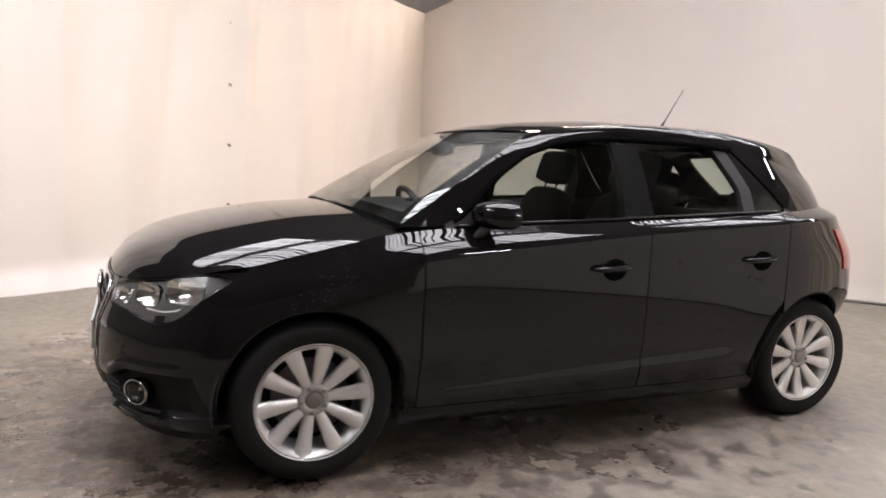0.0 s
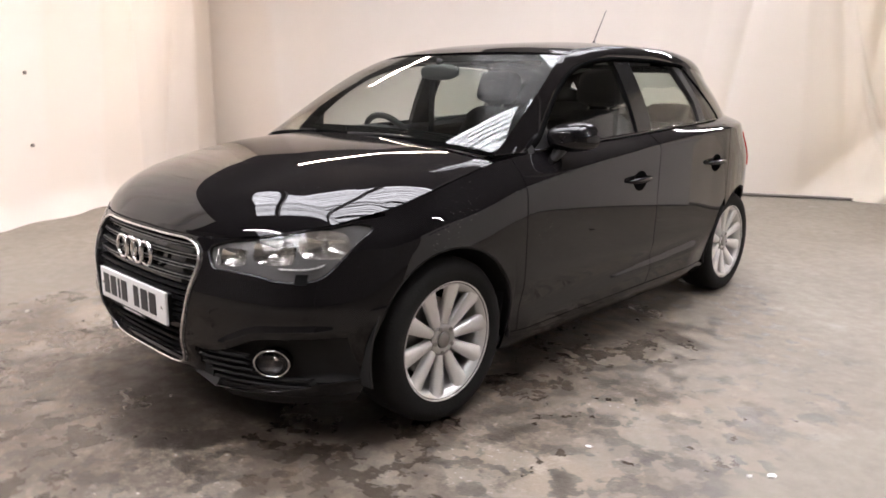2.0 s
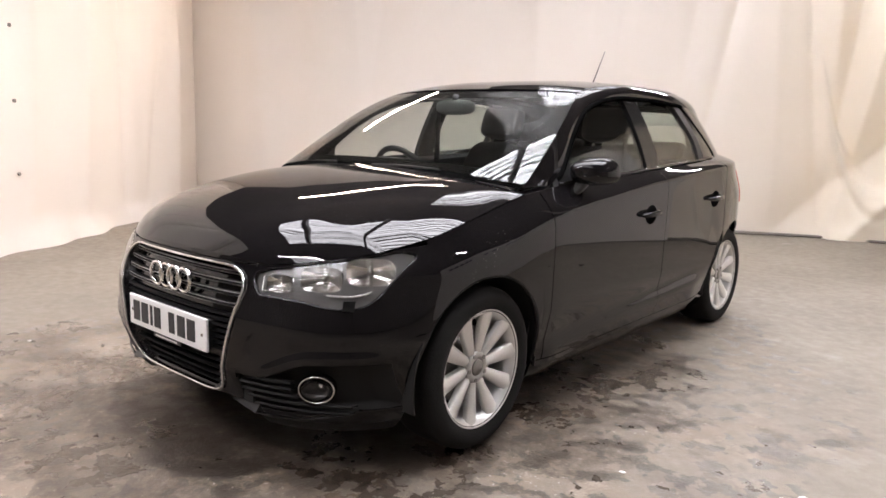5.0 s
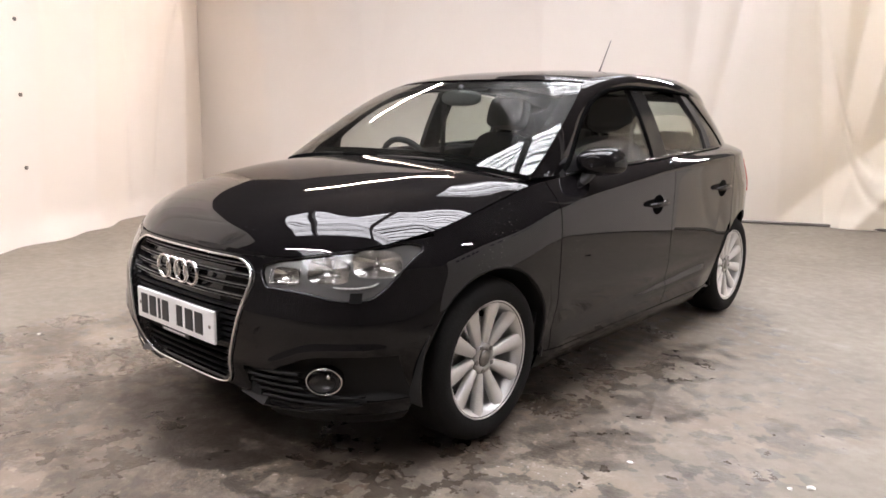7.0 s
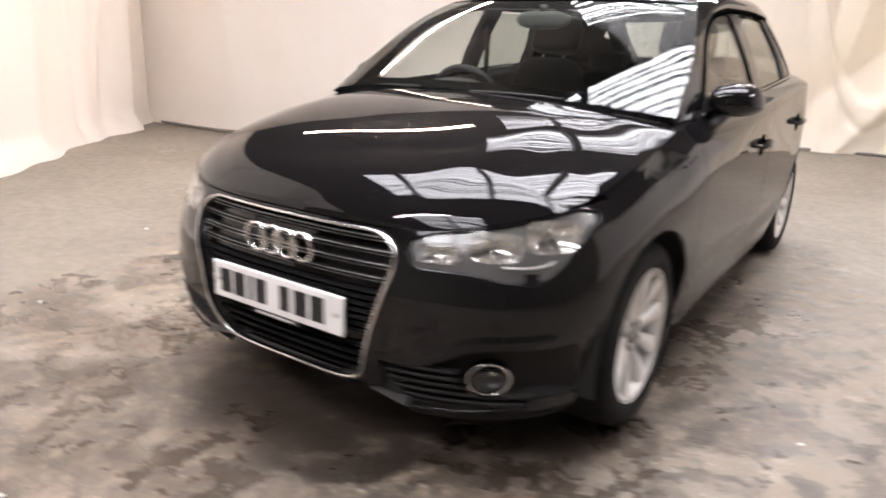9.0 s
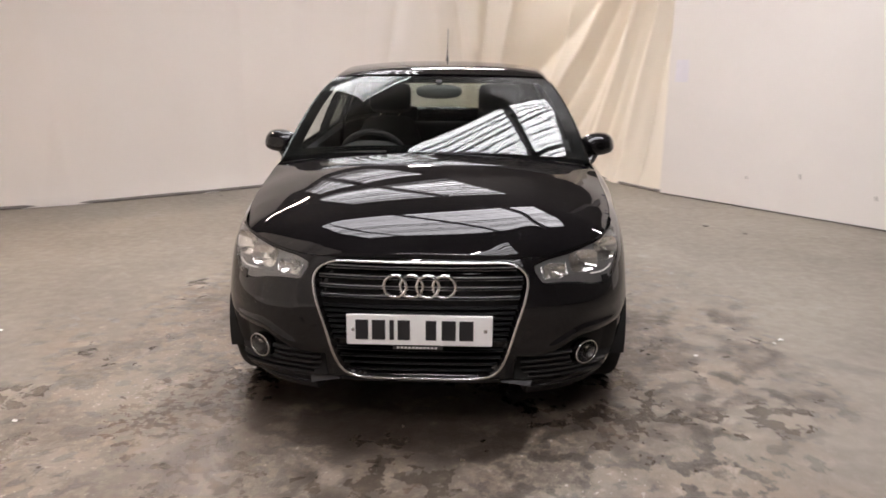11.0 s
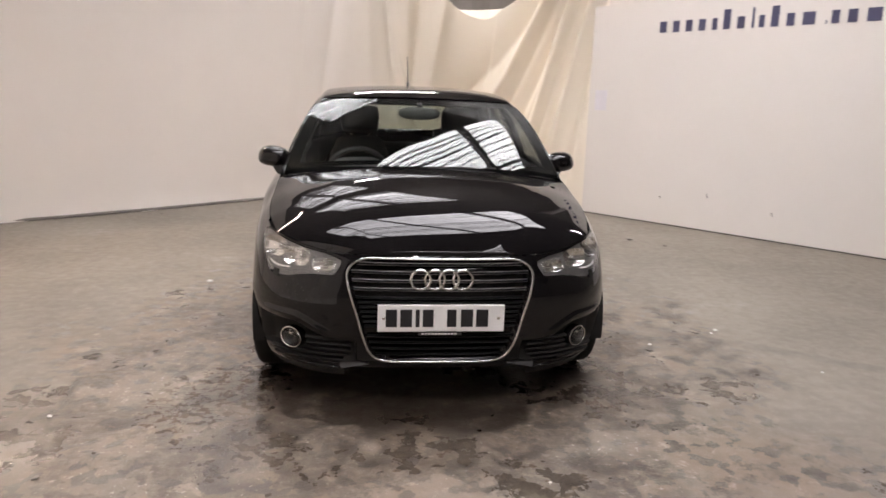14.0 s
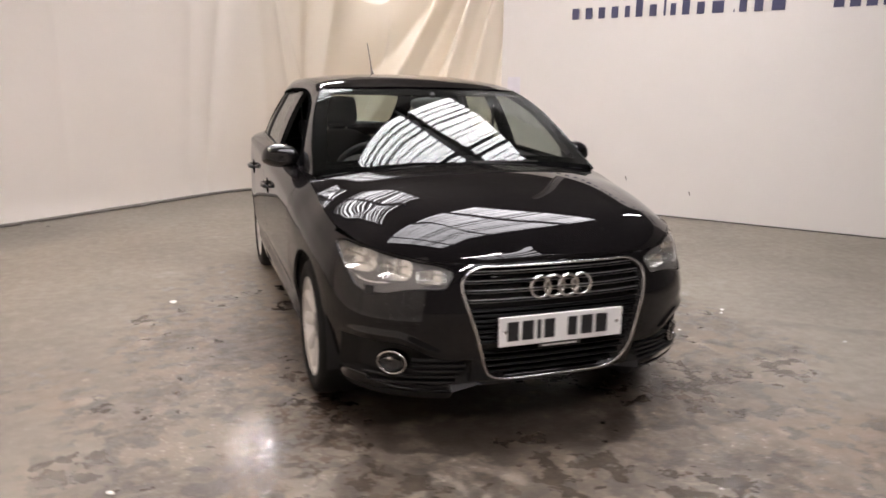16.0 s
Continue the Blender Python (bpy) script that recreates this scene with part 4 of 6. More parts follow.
def nose_grid(nu=170, nv=150):
    P = np.zeros((nu, nv, 3))
    for i in range(nu):
        u = i / (nu - 1)
        zt = 0.69
        for _ in range(6):
            zt = float(top_seam(front_pt(u * edge_angle(zt), zt)[0]))
        for j in range(nv):
            z = 0.155 + (zt - 0.155) * j / (nv - 1)
            P[i, j] = front_pt(u * edge_angle(z), z)
    N = outward(P)
    for i in range(nu):
        for j in range(nv):
            x, y, z = P[i, j]
            th = (i / (nu - 1)) * edge_angle(z)
            d = 0.0
            if GR_LO < z < GR_HI:
                d = 0.035 * float(smooth(min(float(grille_half(z)) - x, (z - GR_LO), (GR_HI - z)) + 0.004, 0.008))
            if LAMP_A < th < LAMP_B and z > 0.54:
                g = min(z - float(lamp_lo(th)), float(lamp_hi(th)) - z, (th - LAMP_A) * 0.0125, (LAMP_B - th) * 0.0125)
                d = max(d, 0.072 * float(smooth(g, 0.007)))
            if x > 0.33 and z < 0.44:
                d = max(d, 0.036 * float(smooth(fog_mask(x, z), 0.014)))
            # rolled lip over the intake, and the undercut below the grille
            if x > 0.36 and 0.30 < z < 0.52 and d < 0.002:
                d -= 0.008 * math.exp(-((fog_mask(x, z) + 0.022) / 0.016) ** 2) * float(smooth(x - 0.42, 0.10)) * float(smooth(0.80 - x, 0.08))
            P[i, j] += -N[i, j] * d
            if z < 0.243:
                P[i, j, 1] += (0.010 + 1.1 * (0.243 - z)) * float(smooth(0.40 - x, 0.03))
    return P


NOSE = nose_grid()
MIR = np.array([-1, 1, 1])
full = np.concatenate([(NOSE * MIR)[::-1], NOSE[1:]], axis=0)
bumper = sheet("front_bumper", full, PAINT, car, t=0.004)
bumper.data.materials.append(DARK)
for f in bumper.data.polygons:
    if f.center.z < (0.241 if abs(f.center.x) < 0.42 else 0.192) or (abs(f.center.x) > 0.33 and f.center.z < 0.44 and fog_mask(abs(f.center.x), f.center.z) > 0.004):
        f.material_index = 1


def panel(left, right, lo, hi, nu, nv, fn=flank):
    """Grid on the flank between edge curves left(z), right(z) and heights lo(y), hi(y)."""
    P = np.zeros((nu, nv, 3))
    for i in range(nu):
        for j in range(nv):
            u, v = i / (nu - 1), j / (nv - 1)
            z = 0.6
            for _ in range(5):
                y = left(z) + (right(z) - left(z)) * u
                z = lo(y) + (hi(y) - lo(y)) * v
            P[i, j] = (fn(y, z), y, z)
    return P


def arch_at(y, ax, r=ARCH, base=0.245):
    d = abs(y - ax)
    return max(base, WR + math.sqrt(r * r - d * d)) if d < r else base


GAP = 0.0025
DOOR_F, DOOR_B = -0.845, 0.185


def door_rear(z):
    return RA - math.sqrt(max(0.385**2 - (z - WR) ** 2, 0.24**2)) if z > 0.1 else 0.85


both = (1, -1)


def mir(P, s):
    return P if s > 0 else P * MIR


def lower(y):
    return 0.245


wing = panel(lambda z: -1.467, lambda z: DOOR_F - GAP, lambda y: arch_at(y, FA), lambda y: float(side_top(y)), 60, 40)
door1 = panel(lambda z: DOOR_F + GAP, lambda z: DOOR_B - GAP, lower, lambda y: float(side_top(y)), 60, 50)
door2 = panel(lambda z: DOOR_B + GAP, lambda z: door_rear(z) - GAP, lower, lambda y: float(side_top(y)), 50, 50)


def quarter_panel():
    nu, nv = 70, 50
    P = np.zeros((nu, nv, 3))
    for i in range(nu):
        for j in range(nv):
            u, v = i / (nu - 1), j / (nv - 1)
            y0 = door_rear(0.62) + GAP
            y = y0 + (1.66 - y0) * u
            lo_ = arch_at(y, RA, base=0.245)
            z = lo_ + (float(side_top(y)) - lo_) * v
            P[i, j] = (flank(y, z), y, z)
    return P


quarter = quarter_panel()
sill = panel(lambda z: FA + ARCH - 0.01, lambda z: RA - ARCH + 0.01, lambda y: 0.165, lambda y: 0.241, 60, 10)
rear_lower = np.zeros((60, 60, 3))
for i in range(60):
    for j in range(60):
        z = 0.25 + (1.04 - 0.25) * j / 59
        y0 = 1.664 if z > 0.50 else max(RA + math.sqrt(max(ARCH**2 - (z - WR) ** 2, 0)), 0)
        y0 = min(y0, 1.664)
        L = float(tail(z)) - 0.9
        n = float(tail_n(z))
        t0 = math.acos(min(1, (y0 - 0.9) / L) ** (n / 2))
        th = t0 * (1 - i / 59)
        y = 0.9 + L * math.cos(th) ** (2 / n)
        rear_lower[i, j] = (flank_raw(y, z) * max(math.sin(th), 0) ** (2 / n), y, z)
handles = {}
for s in both:
    sheet("front_wing", mir(wing, s), PAINT, car)
    d1 = sheet("front_door", mir(door1, s), PAINT, car)
    d2 = sheet("rear_door", mir(door2, s), PAINT, car)
    handles[s] = (d1, d2)
    sheet("rear_quarter", mir(quarter, s), PAINT, car)
    sheet("sill", mir(sill, s), PAINT, car)
sheet("rear_bumper", np.concatenate([rear_lower, (rear_lower * MIR)[::-1][1:]], axis=0), PAINT, car, t=0.006)


# dark inner skin behind the gaps and door cards
for s in both:
    inner = panel(lambda z: -0.90, lambda z: 0.86, lambda y: 0.17, lambda y: float(side_top(y)) - 0.008, 50, 30)
    inner[:, :, 0] -= 0.05
    sheet("door_card", mir(inner, s), DASH, car, t=0.03)
    inner = panel(lambda z: 0.86, lambda z: 1.6, lambda y: arch_at(y, RA, r=0.36), lambda y: float(side_top(y)) - 0.008, 30, 20)
    inner[:, :, 0] -= 0.03
    sheet("inner_quarter", mir(inner, s), DARK, car, t=0.02)
    inner = panel(lambda z: -1.46, lambda z: -0.86, lambda y: arch_at(y, FA, r=0.355), lambda y: float(side_top(y)) - 0.012, 30, 20)
    inner[:, :, 0] -= 0.03
    sheet("inner_wing", mir(inner, s), DARK, car, t=0.02)
    for ax in (FA, RA):
        # wheel-arch liner
        P = np.zeros((40, 8, 3))
        for i in range(40):
            a = radians(-12 + (204 if ax < 0 else 172) * i / 39)
            for j in range(8):
                P[i, j] = (s * (0.52 + (0.30 if ax < 0 else 0.30 - 0.14 * float(smooth(i - 20, 16))) * j / 7), ax - 0.352 * math.cos(a), max(0.16, WR + 0.352 * math.sin(a)))
        sheet("arch_liner", P, DARK, car, t=0.006, centre=(s * 0.7, ax, 3.0))
        # rolled lip of the arch
        lip = []
        for i in range(50):
            a = radians(-8 + 196 * i / 49)
            y, z = ax - (ARCH - 0.004) * math.cos(a), max(0.245, WR + (ARCH - 0.004) * math.sin(a))
            lip.append((s * (flank(y, z) - 0.006), y, z))
        tube_part("arch_lip", lip, 0.005, DARK, car, seg=6, cap=False)
bm = box_bm((-0.60, -1.60, 0.15), (0.60, 1.60, 0.22), 0.03)
part("underbody", bm, DARK, car)
part("engine_bay_floor", box_bm((-0.48, -1.72, 0.22), (0.48, -0.95, 0.60), 0.05), DARK, car)

# bonnet: a patch between the grille top, the lamp and wing seams, and the scuttle
seam = []
for x in np.linspace(0.355, 0.70, 40):
    z = float(top_seam(x)) + 0.003
    th = angle_of(x, z)
    seam.append(front_pt(th, z))
seam = [p for p in seam if p[1] < -1.49]
for y in np.linspace(-1.47, -0.93, 40):
    z = float(side_top(y)) + 0.003
    seam.append(np.array([flank(y, float(side_top(y))) - 0.003, y, z]))
seam = np.array(seam)
arc = np.concatenate([[0], np.cumsum(np.linalg.norm(np.diff(seam, axis=0), axis=1))])
arc /= arc[-1]


def seam_at(a):
    return np.array([np.interp(a, arc, seam[:, k]) for k in range(3)])


REAR_Y, REAR_Z = -1.035, 0.978
bonnet_mid = spline([(-1.925, 0.70), (-1.90, 0.733), (-1.86, 0.776), (-1.78, 0.826), (-1.65, 0.874), (-1.5, 0.910), (-1.3, 0.946), (-1.15, 0.965), (-1.0, 0.982)])


def bonnet_front(b):
    x = 0.355 * b
    z = float(top_seam(abs(x))) + 0.004
    return np.array([x, front_y(x, z) + 0.004, z])


def bonnet_rear(b):
    c = seam[-1]
    return np.array([c[0] * b, REAR_Y + (c[1] - REAR_Y) * abs(b) ** 2.2, REAR_Z + (c[2] - REAR_Z) * abs(b) ** 2.4])


def bonnet_grid(nu=70, nv=71):
    P = np.zeros((nu, nv, 3))
    f0, f1, r0, r1 = bonnet_front(-1), bonnet_front(1), bonnet_rear(-1), bonnet_rear(1)
    for i in range(nu):
        a = (i / (nu - 1)) ** 1.15
        sl, sr = seam_at(a) * MIR, seam_at(a)
        row = []
        for j in range(nv):
            b = -1 + 2 * j / (nv - 1)
            v = (b + 1) / 2
            p = ((1 - a) * bonnet_front(b) + a * bonnet_rear(b) + (1 - v) * sl + v * sr
                 - ((1 - a) * ((1 - v) * f0 + v * f1) + a * ((1 - v) * r0 + v * r1)))
            row.append(p)
        row = np.array(row)
        m = row[nv // 2]
        lift = float(bonnet_mid(m[1])) - m[2]
        b = np.linspace(-1, 1, nv)
        row[:, 2] += lift * (1 - np.abs(b) ** 5.0) * (0 if i == 0 else 1)
        # raised middle panel with a soft shoulder on each side
        row[:, 2] += 0.0045 * (1 - smooth(np.abs(b) - 0.58, 0.16)) * smooth(i / (nu - 1) - 0.06, 0.2) * (1 - smooth(i / (nu - 1) - 0.8, 0.2))
        P[i] = row
    return P


BONNET = bonnet_grid()
sheet("bonnet", BONNET, PAINT, car, t=0.010)

# glasshouse
upper_gain = spline([(-1, 1.0), (0.6, 1.0), (1.0, 1.2), (1.3, 1.6), (1.6, 1.75), (1.9, 1.8)])


def house(y, z):
    """Half-width of the glasshouse above the belt."""
    f = (z - float(side_top(y))) / 0.36
    return flank(y, float(side_top(y))) - float(upper_gain(y)) * (0.120 * f + 0.055 * f * abs(f)) if f > 0 else flank(y, z)


rail_out = spline([(-0.76, 0.93), (-0.66, 0.985), (-0.56, 1.075), (-0.44, 1.170), (-0.30, 1.248), (-0.1, 1.302), (0.15, 1.326), (0.45, 1.328), (0.78, 1.312), (1.0, 1.285), (1.22, 1.245), (1.44, 1.20), (1.66, 1.13)])
RAIL_IN = [(0.752, -0.925, 0.926), (0.731, -0.785, 1.018), (0.703, -0.647, 1.109), (0.669, -0.507, 1.199), (0.626, -0.375, 1.273), (0.580, -0.250, 1.326), (0.556, -0.02, 1.366), (0.562, 0.3, 1.388),
           (0.558, 0.7, 1.390), (0.532, 1.00, 1.374), (0.500, 1.22, 1.350), (0.466, 1.38, 1.318), (0.480, 1.475, 1.215), (0.464, 1.60, 1.11)]
NR = 13
rail_t = np.linspace(0, 1, len(RAIL_IN))
rail_fn = [spline(list(zip(rail_t, [p[k] for p in RAIL_IN]))) for k in range(3)]
OUT_Y = spline(list(zip(rail_t, [-0.82, -0.715, -0.605, -0.475, -0.345, -0.205, -0.05, 0.22, 0.62, 0.96, 1.18, 1.36, 1.50, 1.64])))


def rail_in(t):
    return np.array([float(f(t)) for f in rail_fn])


def rail_o(t):
    y = float(OUT_Y(t))
    z = float(rail_out(y))
    return np.array([house(y, z), y, z])


RAIL = np.zeros((90, 10, 3))
for i in range(90):
    tt = 0.89 * i / 89
    a, b = rail_in(tt), rail_o(tt)
    out = np.array([0.75, -0.15, 0.30]) * (0.2 + 0.8 * float(smooth(tt - 0.31, 0.16))) + np.array([-0.15, 0.05, 0.25]) * float(smooth(tt - 0.31, 0.16))
    for j in range(10):
        v = j / 9
        RAIL[i, j] = a + (b - a) * v + out * 0.016 * (1 - float(smooth(tt - 0.74, 0.1))) * 4 * v * (1 - v)
for s in both:
    sheet("roof_rail", mir(RAIL, s), PAINT, car, t=0.03)

roof_mid = spline([(-0.37, 1.340), (-0.25, 1.371), (-0.1, 1.394), (0.27, 1.421), (0.6, 1.428), (0.9, 1.422), (1.3, 1.39), (1.55, 1.36), (1.8, 1.328)])
ROOF = np.zeros((70, 41, 3))
for i in range(70):
    for j in range(41):
        b = -1 + j / 20
        t0, t1 = 5 / NR, 11 / NR
        e = rail_in(t0 + (t1 - t0) * i / 69)
        y_mid = -0.37 + (1.43 + 0.37) * i / 69
        y = y_mid + (e[1] - y_mid) * abs(b) ** 2.7
        zm = float(roof_mid(y_mid))
        ROOF[i, j] = (e[0] * b, y, zm + (e[2] - zm) * abs(b) ** 2.7)
sheet("roof", ROOF, PAINT, car, t=0.012)
liner = ROOF.copy()
liner[:, :, 2] -= 0.03
liner[:, :, 0] *= 0.97
sheet("headliner", liner, LINER, car, t=0.008)

# windscreen
SCREEN = np.zeros((40, 41, 3))
for i in range(40):
    f = i / 39
    for j in range(41):
        b = -1 + j / 20
        e = rail_in(f * (5 / NR))
        lo_mid, hi_mid = np.array([0, -1.036, 0.974]), np.array([0, -0.376, 1.334])
        m = lo_mid + (hi_mid - lo_mid) * f
        m = m + np.array([0, -0.25, 0.45]) * 0.09 * f * (1 - f)
        k = abs(b) ** 2.7
        SCREEN[i, j] = (e[0] * b, m[1] + (e[1] - m[1]) * k, m[2] + (e[2] - m[2]) * k)
screen = sheet("windscreen", SCREEN[1:-1], RAINGLASS, car, t=0.004, label="clear windscreen with dried rain marks")
screen.visible_shadow = False


def border(P, n, m):
    """The four edge strips of a grid as grids."""
    return [P[:n + 1], P[-n - 1:], P[:, :m + 1], P[:, -m - 1:]]


for g in border(SCREEN, 4, 2):
    g = g.copy()
    sheet("screen_border", g - outward(SCREEN)[:g.shape[0], :g.shape[1]] * 0 + np.array([0, 0.004, -0.006]), FRIT, car, t=0.003)

# side windows: panes and black frames between the belt and the rail


def house_panel(left, right, lo, hi, nu=30, nv=24, sink=0.0):
    P = panel(left, right, lo, hi, nu, nv, house)
    if sink:
        P = P - outward(P) * sink
    return P


def belt(y):
    return float(side_top(y))


for s in both:
    # front pane fits under the curved rail, from the mirror sail to the centre pillar
    pane = house_panel(lambda z: -0.66, lambda z: 0.115, lambda y: belt(y) + 0.012, lambda y: max(float(rail_out(y)) - 0.02, belt(y) + 0.02), 44, 26, 0.012)
    if s > 0:
        ob = sheet("front_side_window", mir(pane, s), GLASS, handles[s][0], t=0.004)
        ob.visible_shadow = False
    pane = house_panel(lambda z: 0.235 - 0.02 * (z - 1), lambda z: 0.80 - 0.55 * max(z - 1.12, 0), lambda y: belt(y) + 0.012, lambda y: float(rail_out(y)) - 0.025, 34, 26, 0.012)
    ob = sheet("rear_side_window", mir(pane, s), GLASS, handles[s][1], t=0.004)
    ob.visible_shadow = False
    # centre pillar
    sheet("centre_pillar", mir(house_panel(lambda z: 0.105, lambda z: 0.25 - 0.02 * (z - 1), lambda y: belt(y) - 0.004, lambda y: float(rail_out(y)) + 0.004, 8, 24, 0.003), s), GLOSS, car, t=0.03)
    # rear frame, corner pane and the painted rear pillar
    qa = house_panel(lambda z: 0.785 - 0.55 * max(z - 1.12, 0), lambda z: 0.855 - 0.50 * max(z - 1.12, 0), lambda y: belt(y) - 0.004, lambda y: float(rail_out(y)) + 0.004, 8, 24, 0.003)
    sheet("door_frame", mir(qa, s), TRIM, handles[s][1], t=0.03)
    qb = house_panel(lambda z: 0.858 - 0.50 * max(z - 1.12, 0), lambda z: 1.06 - 1.02 * max(z - 1.05, 0), lambda y: belt(y) + 0.004, lambda y: float(rail_out(y)) - 0.004, 16, 24, 0.006)
    sheet("corner_window", mir(qb, s), GLOSS, car, t=0.01)
    qc = house_panel(lambda z: 1.063 - 1.02 * max(z - 1.05, 0), lambda z: 1.705 - 1.22 * (z - 1.035), lambda y: belt(y), lambda y: float(rail_out(y)) + 0.003, 40, 24)
    sheet("rear_pillar", mir(qc, s), PAINT, car, t=0.02)
    # belt seals and the bright strip above the doors
    strip = []
    for y in np.linspace(-0.70, 1.0, 60):
        z = belt(y) + 0.006
        strip.append((s * (house(y, z) + 0.002), y, z))
    tube_part("belt_strip", strip, 0.007, PAINT, car, seg=8)
    # mirror sail
    P = house_panel(lambda z: -0.735, lambda z: -0.585, lambda y: belt(y) - 0.003, lambda y: max(min(float(rail_out(y)), 1.10), belt(y) + 0.003), 10, 12, 0.002)
    sheet("mirror_sail", mir(P, s), TRIM, handles[s][0], t=0.02)
    # frame of the front pane
    fr = []
    for y in np.linspace(-0.70, 0.80, 70):
        z = float(rail_out(y)) - 0.010
        fr.append((s * (house(y, z) - 0.003), y, z))
    tube_part("window_frame", fr, 0.012, FRIT, car, seg=8)

# tailgate with its pane, lamps and spoiler
TG = np.zeros((24, 41, 3))
tg_edge = [spline(q) for q in ([(0, 0.462), (0.33, 0.476), (0.67, 0.462), (1, 0.425)], [(0, 1.38), (0.33, 1.475), (0.67, 1.60), (1, 1.70)], [(0, 1.320), (0.33, 1.217), (0.67, 1.112), (1, 1.030)])]
for i in range(24):
    f = i / 23
    ex, ey, ez = (float(q(f)) for q in tg_edge)
    my, mz = 1.43 + 0.39 * f, 1.352 - 0.322 * f
    for j in range(41):
        b = -1 + j / 20
        k = abs(b) ** 2.4
        TG[i, j] = (ex * b, my + (ey - my) * k, mz + (ez - mz) * k)
ob = sheet("rear_screen", TG[3:-3, 5:-5], GLASS, car, t=0.004)
ob.visible_shadow = False
for g in (TG[:4], TG[-4:], TG[3:-3, :6], TG[3:-3, -6:]):
    sheet("tailgate_frame", g, PAINT, car, t=0.02)
SP = np.zeros((12, 31, 3))
for i in range(12):
    for j in range(31):
        b = -1 + j / 15
        f = i / 11
        SP[i, j] = (0.455 * b, 1.32 + 0.16 * f - 0.15 * b * b, 1.372 - 0.022 * f - 0.03 * b * b)
sheet("roof_spoiler", SP, PAINT, car, t=0.018)
for s in both:
    P = np.zeros((16, 14, 3))
    for i in range(16):
        for j in range(14):
            z = 0.74 + 0.20 * j / 13
            L = float(tail(z)) - 0.9
            th = radians(62 - 36 * i / 15)
            n = float(tail_n(z))
            y = 0.9 + L * math.cos(th) ** (2 / n)
            P[i, j] = (s * flank_raw(y, z) * math.sin(th) ** (2 / n), y, z)
    P = P + outward(P) * 0.006
    sheet("tail_lamp", P, REDLENS, car, t=0.01, label="red tail lamp")


# ---- wheels ----
def wheel_parts(parent):
    """Tyre, rim, spokes, cap, bolts and brake disc round the x axis; +x faces outwards."""
    R = WR
    prof = [(-0.10, 0.205), (-0.106, 0.235), (-0.106, 0.262), (-0.097, 0.283), (-0.080, R - 0.004), (-0.05, R), (0.05, R), (0.080, R - 0.004), (0.097, 0.283), (0.106, 0.262), (0.106, 0.238), (0.098, 0.217), (0.094, 0.209), (0.07, 0.20)]
    out = [lathe("tyre", prof, RUBBER, parent, seg=64)]
    out.append(lathe("rim", [(-0.098, 0.196), (-0.095, 0.212), (-0.09, 0.205), (-0.02, 0.178), (0.055, 0.186), (0.075, 0.192), (0.090, 0.203), (0.0965, 0.2135), (0.0985, 0.2165), (0.0965, 0.2175), (0.09, 0.212)], ALLOY, parent, seg=64))
    spoke_me = None
    for k in range(10):
        if spoke_me is None:
            V, F = [], []
            secs = [(0.046, 0.0160, 0.066, 0.030), (0.072, 0.0185, 0.072, 0.028), (0.12, 0.0235, 0.078, 0.026), (0.16, 0.0275, 0.083, 0.024), (0.190, 0.0305, 0.087, 0.022), (0.208, 0.0345, 0.091, 0.018)]
            for r, hw, xf, th in secs:
                for q, d in ((-1.0, th), (-1.0, 0.007), (-0.84, 0.0035), (0.15, -0.0025), (0.86, 0.0035), (1.0, 0.007), (1.0, th)):
                    V.append((xf - d, hw * q, r))
            n = 7
            for i in range(len(secs) - 1):
                for j in range(n - 1):
                    F.append((i * n + j, i * n + j + 1, (i + 1) * n + j + 1, (i + 1) * n + j))
            ob = link_mesh("spoke", V, F, ALLOY, parent)
            spoke_me = ob.data
        else:
            ob = new("spoke", spoke_me)
            ob.parent = parent
        ob.rotation_euler = (radians(36 * k + 18), 0, 0)
        out.append(ob)
    out.append(lathe("hub", [(0.03, 0.062), (0.066, 0.060), (0.073, 0.054), (0.074, 0.034), (0.068, 0.032), (0.068, 0.0005)], HUBGREY, parent, seg=40))
    out.append(lathe("centre_cap", [(0.064, 0.031), (0.0735, 0.030), (0.0765, 0.026), (0.077, 0.0005)], STEEL, parent, seg=32))
    for k in range(5):
        a = radians(72 * k + 36)
        V, F = tube([(0.055, 0.047 * math.cos(a), 0.047 * math.sin(a)), (0.0765, 0.047 * math.cos(a), 0.047 * math.sin(a))], 0.0085, seg=6)
        out.append(link_mesh("wheel_bolt", V, F, STEEL, parent, smooth=False))
    out.append(lathe("brake_disc", [(0.0, 0.05), (0.0, 0.143), (0.02, 0.143), (0.02, 0.05)], STEEL, parent, seg=40))
    out.append(lathe("wheel_back", [(-0.05, 0.002), (-0.05, 0.19)], DARK, parent, seg=32))
    return out


for s in both:
    for ax in (FA, RA):
        wh = new("wheel")
        wh.empty_display_size = 0.1
        wh.parent = car
        wh.matrix_basis = Matrix.Translation((s * (0.730 if ax < 0 else 0.712), ax, WR)) @ Matrix.Rotation(0 if s > 0 else math.pi, 4, "Z") @ Matrix.Rotation(radians(7 if ax < 0 else 22), 4, "X")
        wheel_parts(wh)

